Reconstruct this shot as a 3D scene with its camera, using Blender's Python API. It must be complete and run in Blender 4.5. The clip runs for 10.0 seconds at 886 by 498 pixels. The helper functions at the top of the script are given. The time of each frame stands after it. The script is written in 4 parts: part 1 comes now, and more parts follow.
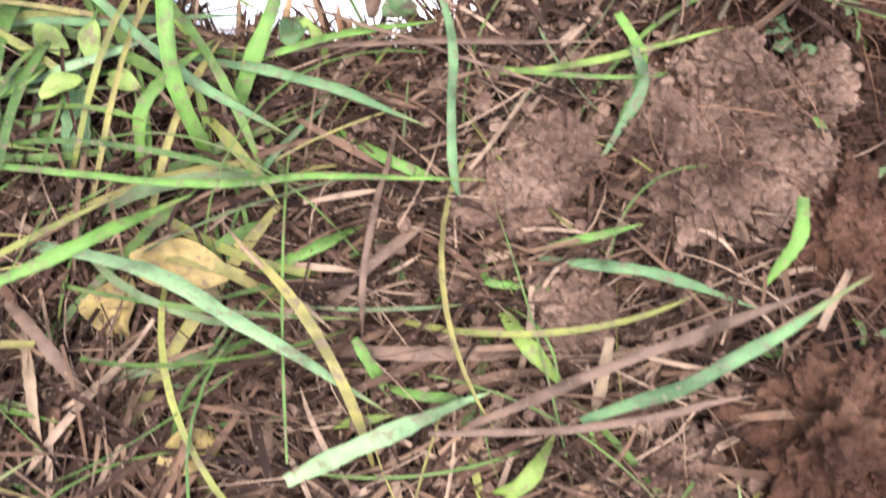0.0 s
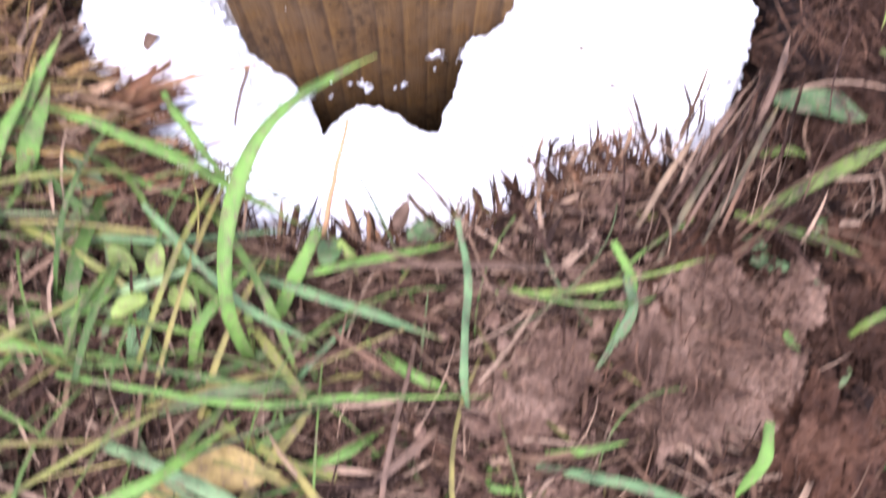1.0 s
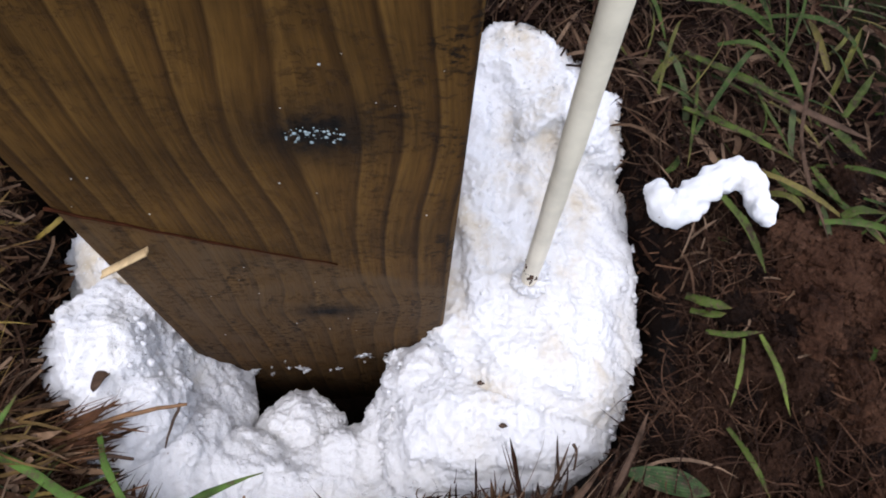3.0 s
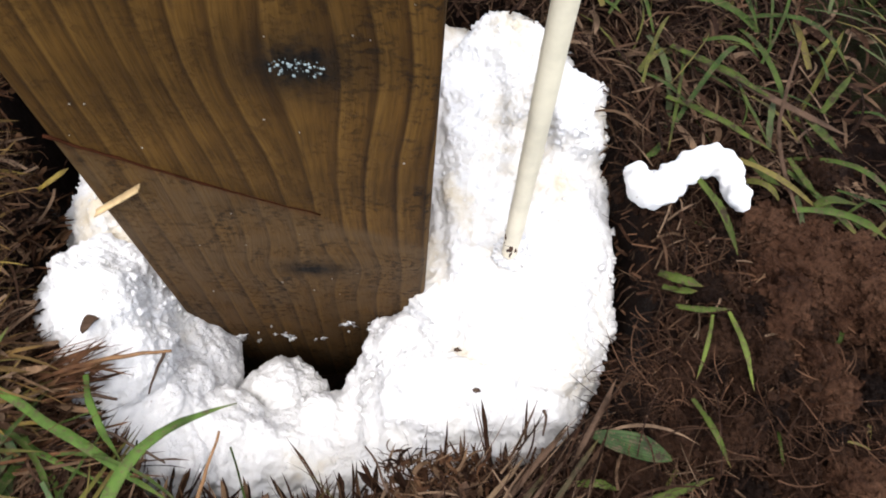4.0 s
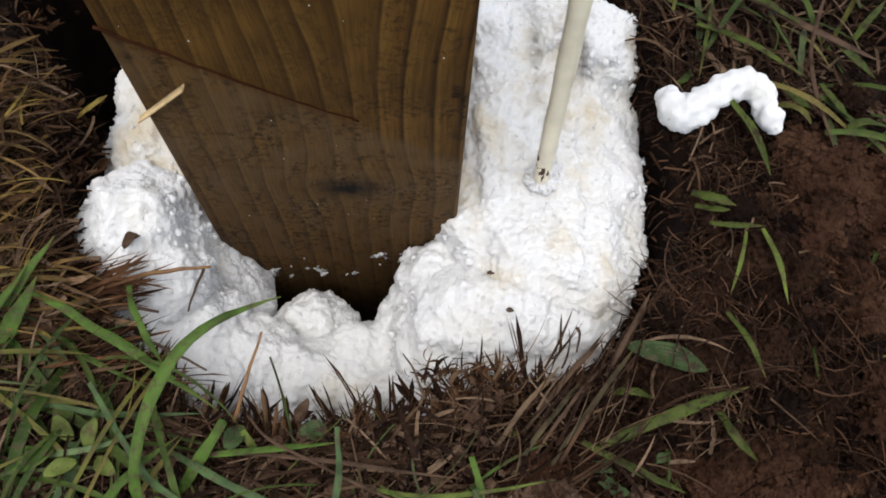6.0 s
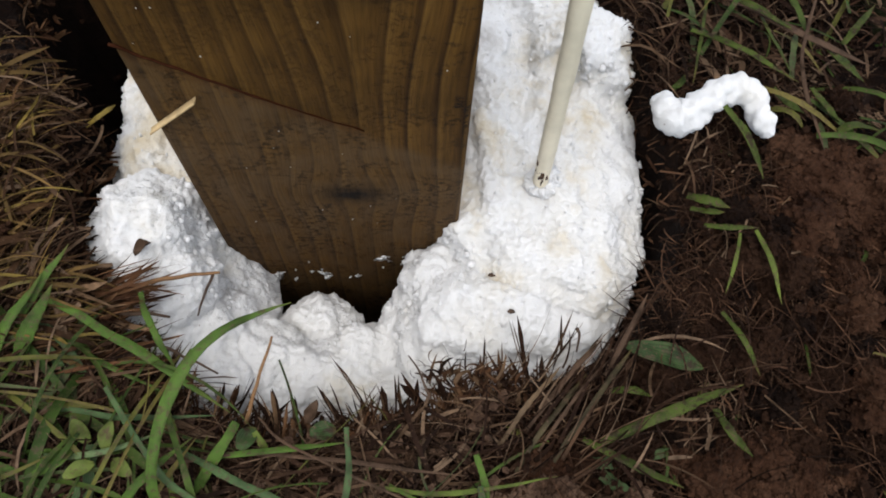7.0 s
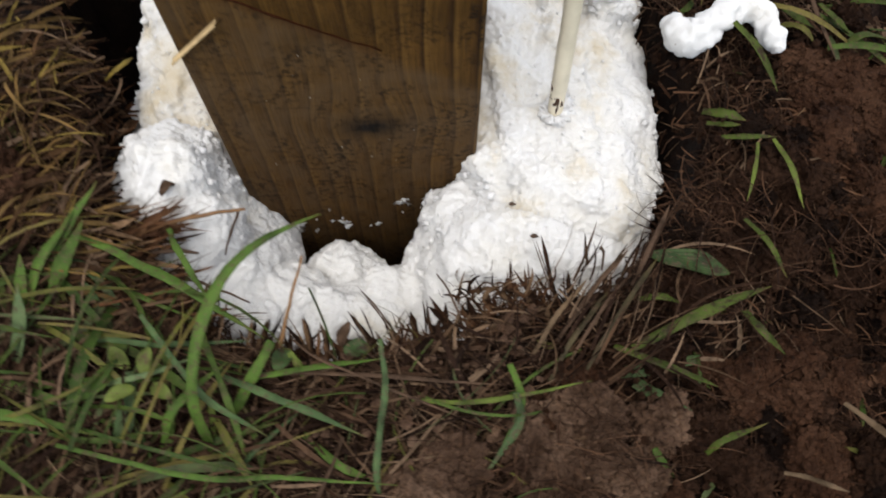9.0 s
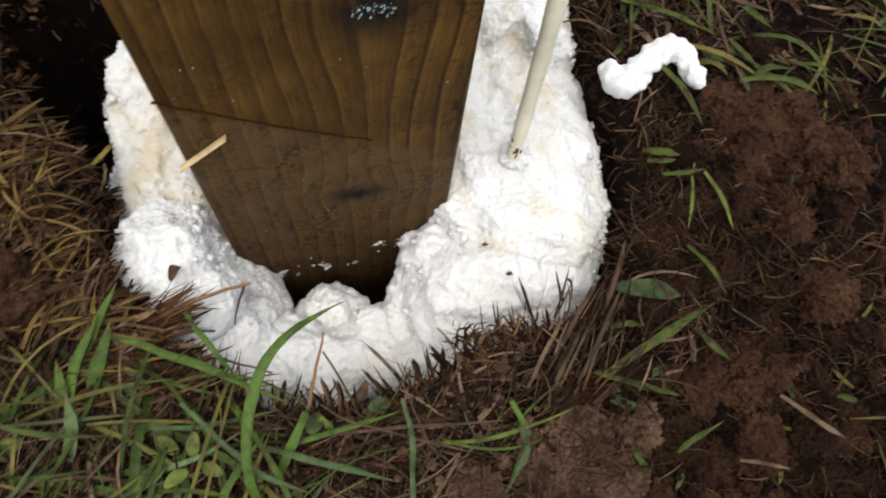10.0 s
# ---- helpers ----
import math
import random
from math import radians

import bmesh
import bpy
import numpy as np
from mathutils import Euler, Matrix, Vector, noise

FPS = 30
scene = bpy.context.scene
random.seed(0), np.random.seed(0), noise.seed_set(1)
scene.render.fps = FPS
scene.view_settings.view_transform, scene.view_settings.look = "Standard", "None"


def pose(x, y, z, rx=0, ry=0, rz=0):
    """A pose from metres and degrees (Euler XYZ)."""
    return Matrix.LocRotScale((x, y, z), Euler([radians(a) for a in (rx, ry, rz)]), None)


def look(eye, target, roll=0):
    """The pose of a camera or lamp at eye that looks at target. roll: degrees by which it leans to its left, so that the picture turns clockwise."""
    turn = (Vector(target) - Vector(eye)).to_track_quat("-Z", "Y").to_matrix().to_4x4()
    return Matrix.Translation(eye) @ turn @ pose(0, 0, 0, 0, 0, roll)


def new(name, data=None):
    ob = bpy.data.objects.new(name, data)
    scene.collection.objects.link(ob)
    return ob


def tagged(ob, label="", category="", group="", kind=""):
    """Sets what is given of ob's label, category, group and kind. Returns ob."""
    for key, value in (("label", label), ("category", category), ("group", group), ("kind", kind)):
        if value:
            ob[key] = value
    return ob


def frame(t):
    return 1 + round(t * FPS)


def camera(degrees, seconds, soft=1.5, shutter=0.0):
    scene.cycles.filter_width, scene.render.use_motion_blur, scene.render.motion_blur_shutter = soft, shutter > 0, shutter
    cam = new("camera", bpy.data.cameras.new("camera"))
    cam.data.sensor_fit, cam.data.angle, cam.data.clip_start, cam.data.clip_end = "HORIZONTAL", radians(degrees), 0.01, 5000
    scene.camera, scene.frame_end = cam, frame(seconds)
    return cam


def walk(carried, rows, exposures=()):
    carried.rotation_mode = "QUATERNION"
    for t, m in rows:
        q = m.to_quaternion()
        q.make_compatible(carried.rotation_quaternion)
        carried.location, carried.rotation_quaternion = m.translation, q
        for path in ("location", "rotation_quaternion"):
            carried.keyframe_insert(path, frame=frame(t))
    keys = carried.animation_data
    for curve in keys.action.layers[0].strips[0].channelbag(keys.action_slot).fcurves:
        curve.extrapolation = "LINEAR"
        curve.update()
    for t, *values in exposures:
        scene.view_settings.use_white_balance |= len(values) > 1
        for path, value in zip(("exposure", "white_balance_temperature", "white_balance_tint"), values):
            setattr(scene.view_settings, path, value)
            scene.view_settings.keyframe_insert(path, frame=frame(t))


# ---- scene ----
cam = camera(62.7, 10.0, soft=1.8, shutter=0.5)
PATH = [
    (0.0, -0.0042, -0.1720, 0.1486, 14.04, -1.14, -8.89),
    (0.5, -0.0060, -0.1559, 0.1549, 13.61, -1.29, -7.54),
    (1.0, -0.0025, -0.1370, 0.1808, 16.00, -1.40, -6.70),
    (1.5, 0.0120, -0.0850, 0.2100, 11.25, 0.39, -4.60),
    (2.0, 0.0120, -0.0790, 0.2160, 14.35, -1.24, -4.30),
    (2.5, 0.0236, -0.0746, 0.2345, 20.60, -1.95, -3.92),
    (4.0, 0.0408, -0.0998, 0.2386, 25.03, -2.96, -0.24),
    (4.5, 0.0460, -0.1095, 0.2351, 26.10, -1.71, 0.62),
    (5.0, 0.0382, -0.1148, 0.2297, 25.25, -2.71, -0.16),
    (5.5, 0.0349, -0.1242, 0.2284, 24.81, -1.77, 0.24),
    (7.0, 0.0318, -0.1259, 0.2365, 24.49, -1.89, -0.56),
    (7.5, 0.0271, -0.1207, 0.2408, 24.13, -1.61, -0.34),
    (8.0, 0.0337, -0.1282, 0.2313, 24.70, -0.82, 0.01),
    (8.5, 0.0391, -0.1680, 0.2201, 25.49, 0.09, -0.23),
    (9.0, 0.0258, -0.1530, 0.2264, 25.12, 0.00, -3.16),
    (9.5, 0.0001, -0.1522, 0.2546, 25.31, -1.13, -7.99),
    (10.0, -0.0023, -0.1260, 0.2691, 21.40, -4.27, -11.49),
]
EXPOSURE = [
    (0.0, 3.82, 5950, 17), (0.3, 3.82, 5800, 22), (0.5, 3.95, 5500, 28), (1.0, 3.62, 5700, 28), (1.3, 3.00, 5800, 28), (1.6, 2.15, 5900, 25),
    (2.0, 1.58, 5950, 24), (2.5, 1.38, 5900, 21), (4.0, 2.03, 6600, 13), (4.5, 1.70, 6600, 13), (5.0, 1.50, 6600, 12), (7.0, 1.32, 6600, 10), (8.0, 1.18, 6650, 10), (8.5, 1.28, 6700, 10), (9.0, 1.40, 6800, 10), (9.5, 1.54, 6800, 9), (10.0, 1.54, 6850, 9),
]
walk(cam, [(t, pose(x, y, z, rx, ry, rz)) for t, x, y, z, rx, ry, rz in PATH], EXPOSURE)

# ---- light: an overcast sky with a broad, weak sun ----
world = bpy.data.worlds.new("overcast_sky")
scene.world = world
world.use_nodes = True
wt = world.node_tree
sky = wt.nodes.new("ShaderNodeTexSky")
sky.sky_type, sky.sun_disc = "NISHITA", False
sky.sun_elevation, sky.sun_rotation = radians(78), radians(199)
grey = wt.nodes.new("ShaderNodeHueSaturation")
grey.inputs["Saturation"].default_value = 0.5
wt.links.new(sky.outputs["Color"], grey.inputs["Color"])
wt.links.new(grey.outputs["Color"], wt.nodes["Background"].inputs["Color"])
wt.nodes["Background"].inputs["Strength"].default_value = 0.11
sun_data = bpy.data.lights.new("sun", "SUN")
sun_data.energy, sun_data.angle, sun_data.color = 1.2, radians(55), (1.0, 0.98, 0.96)
sun = new("sun", sun_data)
sun.matrix_world = look((-0.14, -0.40, 2.0), (0, 0, 0))


# ---- materials ----
def material(name, rough=0.8, spec=0.3):
    m = bpy.data.materials.new(name)
    m.use_nodes = True
    b = m.node_tree.nodes["Principled BSDF"]
    b.inputs["Roughness"].default_value = rough
    b.inputs["Specular IOR Level"].default_value = spec
    return m, m.node_tree, b


def node(nt, kind, **values):
    n = nt.nodes.new(kind)
    for key, value in values.items():
        n.inputs[key.replace("_", " ")].default_value = value
    return n


def math_node(nt, op, a, b=None, clamp=False):
    n = nt.nodes.new("ShaderNodeMath")
    n.operation, n.use_clamp = op, clamp
    for i, v in enumerate((a, b)):
        if v is None:
            continue
        if isinstance(v, (int, float)):
            n.inputs[i].default_value = v
        else:
            nt.links.new(v, n.inputs[i])
    return n.outputs[0]


def ramp(nt, fac, *stops):
    n = nt.nodes.new("ShaderNodeValToRGB")
    el = n.color_ramp.elements
    while len(el) < len(stops):
        el.new(0.5)
    for e, (p, c) in zip(el, stops):
        e.position, e.color = p, (*c, 1)
    nt.links.new(fac, n.inputs["Fac"])
    return n.outputs["Color"]


def mix(nt, fac, a, b, mode="MIX"):
    n = nt.nodes.new("ShaderNodeMix")
    n.data_type, n.blend_type = "RGBA", mode
    for sock, v in ((n.inputs[0], fac), (n.inputs[6], a), (n.inputs[7], b)):
        if isinstance(v, (int, float)):
            sock.default_value = v
        elif isinstance(v, tuple):
            sock.default_value = (*v, 1)
        else:
            nt.links.new(v, sock)
    return n.outputs[2]


def noise_tex(nt, scale, detail=4.0, rough=0.55, vector=None):
    n = node(nt, "ShaderNodeTexNoise", Scale=scale, Detail=detail, Roughness=rough)
    if vector is None:
        vector = nt.nodes.new("ShaderNodeTexCoord").outputs["Object"]
    nt.links.new(vector, n.inputs["Vector"])
    return n.outputs["Fac"]


def bump(nt, bsdf, height, strength, distance):
    n = node(nt, "ShaderNodeBump", Strength=strength, Distance=distance)
    nt.links.new(height, n.inputs["Height"])
    nt.links.new(n.outputs["Normal"], bsdf.inputs["Normal"])


def soil_material(name, dark, mid, light):
    m, nt, b = material(name, 0.85, 0.06)
    coarse, fine = noise_tex(nt, 60, 6, 0.65), noise_tex(nt, 700, 5, 0.7)
    c = ramp(nt, coarse, (0.3, dark), (0.5, mid), (0.72, light))
    c = mix(nt, 0.75, c, ramp(nt, fine, (0.3, (0.35, 0.33, 0.32)), (0.52, (1.0, 1.0, 1.0)), (0.75, (1.7, 1.6, 1.5))), "MULTIPLY")
    nt.links.new(c, b.inputs["Base Color"])
    nt.links.new(ramp(nt, coarse, (0.35, (0.5, 0.5, 0.5)), (0.6, (0.9, 0.9, 0.9))), b.inputs["Roughness"])
    both = math_node(nt, "ADD", math_node(nt, "MULTIPLY", coarse, 1.5), fine)
    bump(nt, b, both, 1.0, 0.0026)
    return m


def ground_material():
    """Dug soil round the hole, lawn further off."""
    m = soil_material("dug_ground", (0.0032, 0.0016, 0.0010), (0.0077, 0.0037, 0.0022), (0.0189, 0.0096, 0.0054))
    nt, b = m.node_tree, m.node_tree.nodes["Principled BSDF"]
    earth = b.inputs["Base Color"].links[0].from_socket
    dist = nt.nodes.new("ShaderNodeVectorMath")
    dist.operation = "LENGTH"
    nt.links.new(nt.nodes.new("ShaderNodeTexCoord").outputs["Object"], dist.inputs[0])
    edge = math_node(nt, "ADD", dist.outputs["Value"], math_node(nt, "MULTIPLY", noise_tex(nt, 9, 4, 0.6), 0.35))
    lawn_colour = ramp(nt, noise_tex(nt, 5, 8, 0.75), (0.3, (0.030, 0.050, 0.012)), (0.5, (0.050, 0.085, 0.022)), (0.7, (0.085, 0.105, 0.035)))
    mask = math_node(nt, "MULTIPLY", math_node(nt, "SUBTRACT", edge, 0.42), 5.0, clamp=True)
    nt.links.new(mix(nt, mask, earth, lawn_colour), b.inputs["Base Color"])
    return m


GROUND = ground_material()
SOIL = soil_material("damp_soil", (0.0037, 0.0019, 0.0012), (0.0089, 0.0045, 0.0027), (0.0222, 0.0117, 0.0068))
CLOD = soil_material("clay_soil", (0.0415, 0.0224, 0.0137), (0.1017, 0.0593, 0.0375), (0.1868, 0.1177, 0.0770))
RED_CLOD = soil_material("reddish_clay", (0.0092, 0.0041, 0.0022), (0.0246, 0.0115, 0.0061), (0.0508, 0.0258, 0.0148))


ORANGE_CLOD = soil_material("orange_clay", (0.0212, 0.0092, 0.0051), (0.0530, 0.0244, 0.0130), (0.0946, 0.0488, 0.0281))


def n_fresh(name):
    """Live blades keep a waxy gloss; dead ones are dull."""
    return "grass" in name or "turf" in name or "leaf" in name


def plant_material(name, *colours, rough=0.55, stripe=True):
    """Blade colour: varied per piece, with veins along it and specks of dirt. UV: u along, v across."""
    m, nt, b = material(name, rough, 0.10 if stripe and n_fresh(name) else 0.05)
    geo = nt.nodes.new("ShaderNodeNewGeometry")
    n = len(colours)
    c = ramp(nt, geo.outputs["Random Per Island"], *[((i + (0.0 if n > 3 else 0.5)) / n, col) for i, col in enumerate(colours)])
    if n > 3:
        c.node.color_ramp.interpolation = "CONSTANT"
    blotch = noise_tex(nt, 110, 4, 0.6)
    c = mix(nt, 0.85, c, ramp(nt, blotch, (0.32, (0.32, 0.31, 0.27)), (0.5, (1.0, 1.0, 1.0)), (0.70, (1.55, 1.5, 1.4))), "MULTIPLY")
    dirt = noise_tex(nt, 900, 3, 0.6)
    c = mix(nt, ramp(nt, dirt, (0.59, (0, 0, 0)), (0.68, (0.8, 0.8, 0.8))), c, (0.09, 0.055, 0.035))
    if n_fresh(name):
        c = mix(nt, ramp(nt, noise_tex(nt, 340, 6, 0.75), (0.53, (0, 0, 0)), (0.62, (0.75, 0.75, 0.75))), c, (0.060, 0.038, 0.024))
    if name in ("dirty_grass", "broad_leaf"):
        c = mix(nt, ramp(nt, noise_tex(nt, 260, 5, 0.7), (0.53, (0, 0, 0)), (0.61, (0.9, 0.9, 0.9))), c, (0.022, 0.012, 0.007))
    if stripe:
        uv = nt.nodes.new("ShaderNodeUVMap")
        sep = nt.nodes.new("ShaderNodeSeparateXYZ")
        nt.links.new(uv.outputs["UV"], sep.inputs["Vector"])
        wave = math_node(nt, "SINE", math_node(nt, "MULTIPLY", sep.outputs["Y"], 50.0))
        if n_fresh(name):
            tip = math_node(nt, "ADD", sep.outputs["X"], math_node(nt, "MULTIPLY", noise_tex(nt, 60, 4, 0.6), 0.9))
            c = mix(nt, ramp(nt, math_node(nt, "MULTIPLY", tip, 0.6), (0.78, (0, 0, 0)), (0.92, (0.6, 0.6, 0.6))), c, (0.100, 0.076, 0.022))
        c = mix(nt, 0.4, c, ramp(nt, math_node(nt, "MULTIPLY_ADD", wave, 0.5), (0.0, (0.6, 0.6, 0.6)), (0.7, (1.15, 1.15, 1.1))), "MULTIPLY")
        bump(nt, b, wave, 0.25, 0.0003)
    nt.links.new(c, b.inputs["Base Color"])
    b.inputs["Subsurface Weight"].default_value = 0.0
    return m


PLANT = {
    "green": plant_material("green_grass", (0.0315, 0.0695, 0.0086), (0.0465, 0.0887, 0.0147), (0.0628, 0.1010, 0.0207)),
    "blue": plant_material("bluish_grass", (0.0330, 0.0600, 0.0200), (0.0440, 0.0740, 0.0290), (0.0390, 0.0680, 0.0230)),
    "dirty": plant_material("dirty_grass", (0.0290, 0.0500, 0.0062), (0.0380, 0.0600, 0.0095), (0.0560, 0.0600, 0.0105)),
    "pale": plant_material("pale_grass", (0.0680, 0.1050, 0.0400), (0.0800, 0.1150, 0.0520)),
    "lime": plant_material("lime_grass", (0.0891, 0.1050, 0.0178), (0.0668, 0.0955, 0.0191)),
    "yellow": plant_material("yellowed_grass", (0.1909, 0.1400, 0.0223), (0.1655, 0.1209, 0.0318)),
    "olive": plant_material("withered_grass", (0.0350, 0.0337, 0.0140), (0.0414, 0.0318, 0.0165), (0.0318, 0.0286, 0.0114)),
    "tan": plant_material("pale_straw", (0.1273, 0.0891, 0.0541), (0.1018, 0.0668, 0.0395)),
    "brown": plant_material("brown_straw", (0.0477, 0.0280, 0.0178), (0.0732, 0.0458, 0.0299), (0.0350, 0.0197, 0.0127)),
}
THATCH = plant_material("dead_thatch", (0.0098, 0.0049, 0.0029), (0.0257, 0.0130, 0.0075), (0.0515, 0.0286, 0.0165), (0.1259, 0.0823, 0.0523), (0.0164, 0.0081, 0.0049), (0.0351, 0.0190, 0.0112), (0.0744, 0.0449, 0.0262), (0.0132, 0.0065, 0.0038), rough=0.7)
TORN = plant_material("torn_stalks", (0.0627, 0.0297, 0.0145), (0.0238, 0.0109, 0.0059), (0.0825, 0.0436, 0.0224), (0.0409, 0.0191, 0.0096), (0.0152, 0.0074, 0.0043), (0.1056, 0.0647, 0.0370), rough=0.75)
BARK = plant_material("torn_bark", (0.0950, 0.0450, 0.0220), (0.0460, 0.0205, 0.0105), (0.1350, 0.0680, 0.0330), (0.0720, 0.0340, 0.0165), (0.0330, 0.0150, 0.0080), (0.1600, 0.0980, 0.0560), rough=0.75)
GOLD = plant_material("golden_straw", (0.1150, 0.0690, 0.0240), (0.0340, 0.0170, 0.0080), (0.1600, 0.1130, 0.0300), (0.0540, 0.0280, 0.0120), (0.0800, 0.0500, 0.0180), (0.0300, 0.0150, 0.0070), rough=0.65)
DARK_FIBRE = plant_material("dark_roots", (0.0170, 0.0080, 0.0046), (0.0350, 0.0170, 0.0096), (0.0680, 0.0350, 0.0195), rough=0.75, stripe=False)
TURF = plant_material("turf_blades", (0.0229, 0.0421, 0.0074), (0.0366, 0.0604, 0.0112), (0.0688, 0.0688, 0.0144), (0.0458, 0.0604, 0.0226), (0.0917, 0.0758, 0.0209), (0.0320, 0.0505, 0.0088))
LEAF = plant_material("broad_leaf", (0.0191, 0.0382, 0.0114), (0.0286, 0.0496, 0.0153))
PALE_LEAF = plant_material("pale_leaf", (0.0580, 0.0864, 0.0187), (0.0725, 0.0972, 0.0242), (0.0812, 0.0918, 0.0198), stripe=False)
YELLOW_LEAF = plant_material("yellow_leaf", (0.1655, 0.1114, 0.0318), (0.1432, 0.1018, 0.0382), stripe=False)


def foam_material(name, low, mid, high):
    m, nt, b = material(name, 0.7, 0.3)
    stain = noise_tex(nt, 38, 5, 0.6)
    c = ramp(nt, stain, (low, (0.695, 0.690, 0.672)), (mid, (0.68, 0.664, 0.622)), (high, (0.56, 0.48, 0.34)))
    speck = noise_tex(nt, 420, 2, 0.5)
    c = mix(nt, ramp(nt, speck, (0.77, (0, 0, 0)), (0.82, (0.7, 0.7, 0.7))), c, (0.22, 0.16, 0.10))
    nt.links.new(c, b.inputs["Base Color"])
    fine, grain = noise_tex(nt, 420, 6, 0.75), noise_tex(nt, 1500, 3, 0.6)
    bump(nt, b, math_node(nt, "ADD", fine, math_node(nt, "MULTIPLY", grain, 0.7)), 0.9, 0.0009)
    b.inputs["Subsurface Weight"].default_value = 0.7
    b.inputs["Subsurface Radius"].default_value = (1.0, 1.0, 1.0)
    b.inputs["Subsurface Scale"].default_value = 0.004
    return m


FOAM = foam_material("white_foam", 0.52, 0.64, 0.82)
CREAM = foam_material("cream_foam", 0.40, 0.54, 0.72)
STAINED = foam_material("stained_foam", 0.28, 0.44, 0.66)

KNOTS = ((0.0085, 0.0070, 0.014, 0.0046), (0.0168, 0.1143, 0.018, 0.0090))


def wood_material():
    """Treated pine: upright grain that bends round two knots, a mud film below a slanting tide line."""
    m, nt, b = material("treated_pine", 0.72, 0.1)
    sep = nt.nodes.new("ShaderNodeSeparateXYZ")
    nt.links.new(nt.nodes.new("ShaderNodeTexCoord").outputs["Object"], sep.inputs["Vector"])
    x, y, z = sep.outputs
    bend, dark = 0.0, 0.0
    ragged = math_node(nt, "MULTIPLY", math_node(nt, "SUBTRACT", noise_tex(nt, 300, 5, 0.7), 0.5), 2.4)
    for kx, kz, rx, rz in KNOTS:
        dx, dz = math_node(nt, "SUBTRACT", x, kx), math_node(nt, "SUBTRACT", z, kz)
        r2 = math_node(nt, "ADD", math_node(nt, "POWER", math_node(nt, "DIVIDE", dx, rx), 2), math_node(nt, "POWER", math_node(nt, "DIVIDE", dz, rz * 2.6), 2))
        fall = math_node(nt, "POWER", 2.718, math_node(nt, "MULTIPLY", r2, -0.55))
        bend = math_node(nt, "ADD", bend, math_node(nt, "MULTIPLY", math_node(nt, "MULTIPLY", dx, fall), -0.50))
        k2 = math_node(nt, "ADD", math_node(nt, "POWER", math_node(nt, "DIVIDE", dx, rx * 0.62), 2), math_node(nt, "POWER", math_node(nt, "DIVIDE", dz, rz), 2))
        dark = math_node(nt, "MAXIMUM", dark, math_node(nt, "POWER", 2.718, math_node(nt, "MULTIPLY", math_node(nt, "ADD", k2, ragged), -0.75)))
    comb = nt.nodes.new("ShaderNodeCombineXYZ")
    nt.links.new(x, comb.inputs[0]), nt.links.new(y, comb.inputs[1])
    nt.links.new(math_node(nt, "MULTIPLY", z, 0.10), comb.inputs[2])
    wander = noise_tex(nt, 55, 3, 0.5, comb.outputs[0])
    u = math_node(nt, "ADD", math_node(nt, "ADD", x, bend), math_node(nt, "MULTIPLY", wander, 0.0055))
    u = math_node(nt, "ADD", u, math_node(nt, "MULTIPLY", y, 0.35))
    saw = math_node(nt, "FRACT", math_node(nt, "MULTIPLY", u, 125.0))
    fibre_vec = nt.nodes.new("ShaderNodeCombineXYZ")
    nt.links.new(u, fibre_vec.inputs[0]), nt.links.new(y, fibre_vec.inputs[1])
    nt.links.new(math_node(nt, "MULTIPLY", z, 0.06), fibre_vec.inputs[2])
    fibre = noise_tex(nt, 900, 4, 0.6, fibre_vec.outputs[0])
    strength = ramp(nt, noise_tex(nt, 30, 4, 0.6, comb.outputs[0]), (0.35, (0.45, 0.45, 0.45)), (0.60, (1.0, 1.0, 1.0)))
    ring = ramp(nt, saw, (0.0, (0.0216, 0.0097, 0.0029)), (0.035, (0.0497, 0.0237, 0.0060)), (0.11, (0.1273, 0.0658, 0.0162)), (0.34, (0.0992, 0.0497, 0.0114)), (0.82, (0.0734, 0.0351, 0.0080)), (0.975, (0.0389, 0.0181, 0.0049)))
    c = mix(nt, strength, (0.080, 0.0400, 0.0093), ring)
    c = mix(nt, 0.55, c, ramp(nt, fibre, (0.3, (0.35, 0.32, 0.3)), (0.5, (1.0, 1.0, 1.0)), (0.72, (1.6, 1.6, 1.5))), "MULTIPLY")
    c = mix(nt, 0.7, c, ramp(nt, noise_tex(nt, 26, 5, 0.6), (0.3, (0.42, 0.39, 0.36)), (0.62, (1.22, 1.18, 1.12))), "MULTIPLY")
    # mud film: below the slanting line, patchy
    line = math_node(nt, "SUBTRACT", math_node(nt, "MULTIPLY", math_node(nt, "ADD", x, 0.0487), -0.61), math_node(nt, "SUBTRACT", z, 0.0858))
    film = math_node(nt, "MULTIPLY", line, 220.0, clamp=True)
    band = math_node(nt, "MULTIPLY", film, math_node(nt, "SUBTRACT", 1.0, math_node(nt, "MULTIPLY", line, 210.0, clamp=True)))
    band = math_node(nt, "MULTIPLY", band, math_node(nt, "MULTIPLY", math_node(nt, "SUBTRACT", 0.019, x), 160.0, clamp=True))
    c = mix(nt, math_node(nt, "MULTIPLY", band, 0.75), c, (0.070, 0.026, 0.012))
    patch = ramp(nt, noise_tex(nt, 75, 6, 0.65), (0.34, (0.10, 0.10, 0.10)), (0.64, (0.70, 0.70, 0.70)))
    c = mix(nt, math_node(nt, "MULTIPLY", film, patch), c, (0.096, 0.0590, 0.0290))
    scuff_vec = nt.nodes.new("ShaderNodeCombineXYZ")
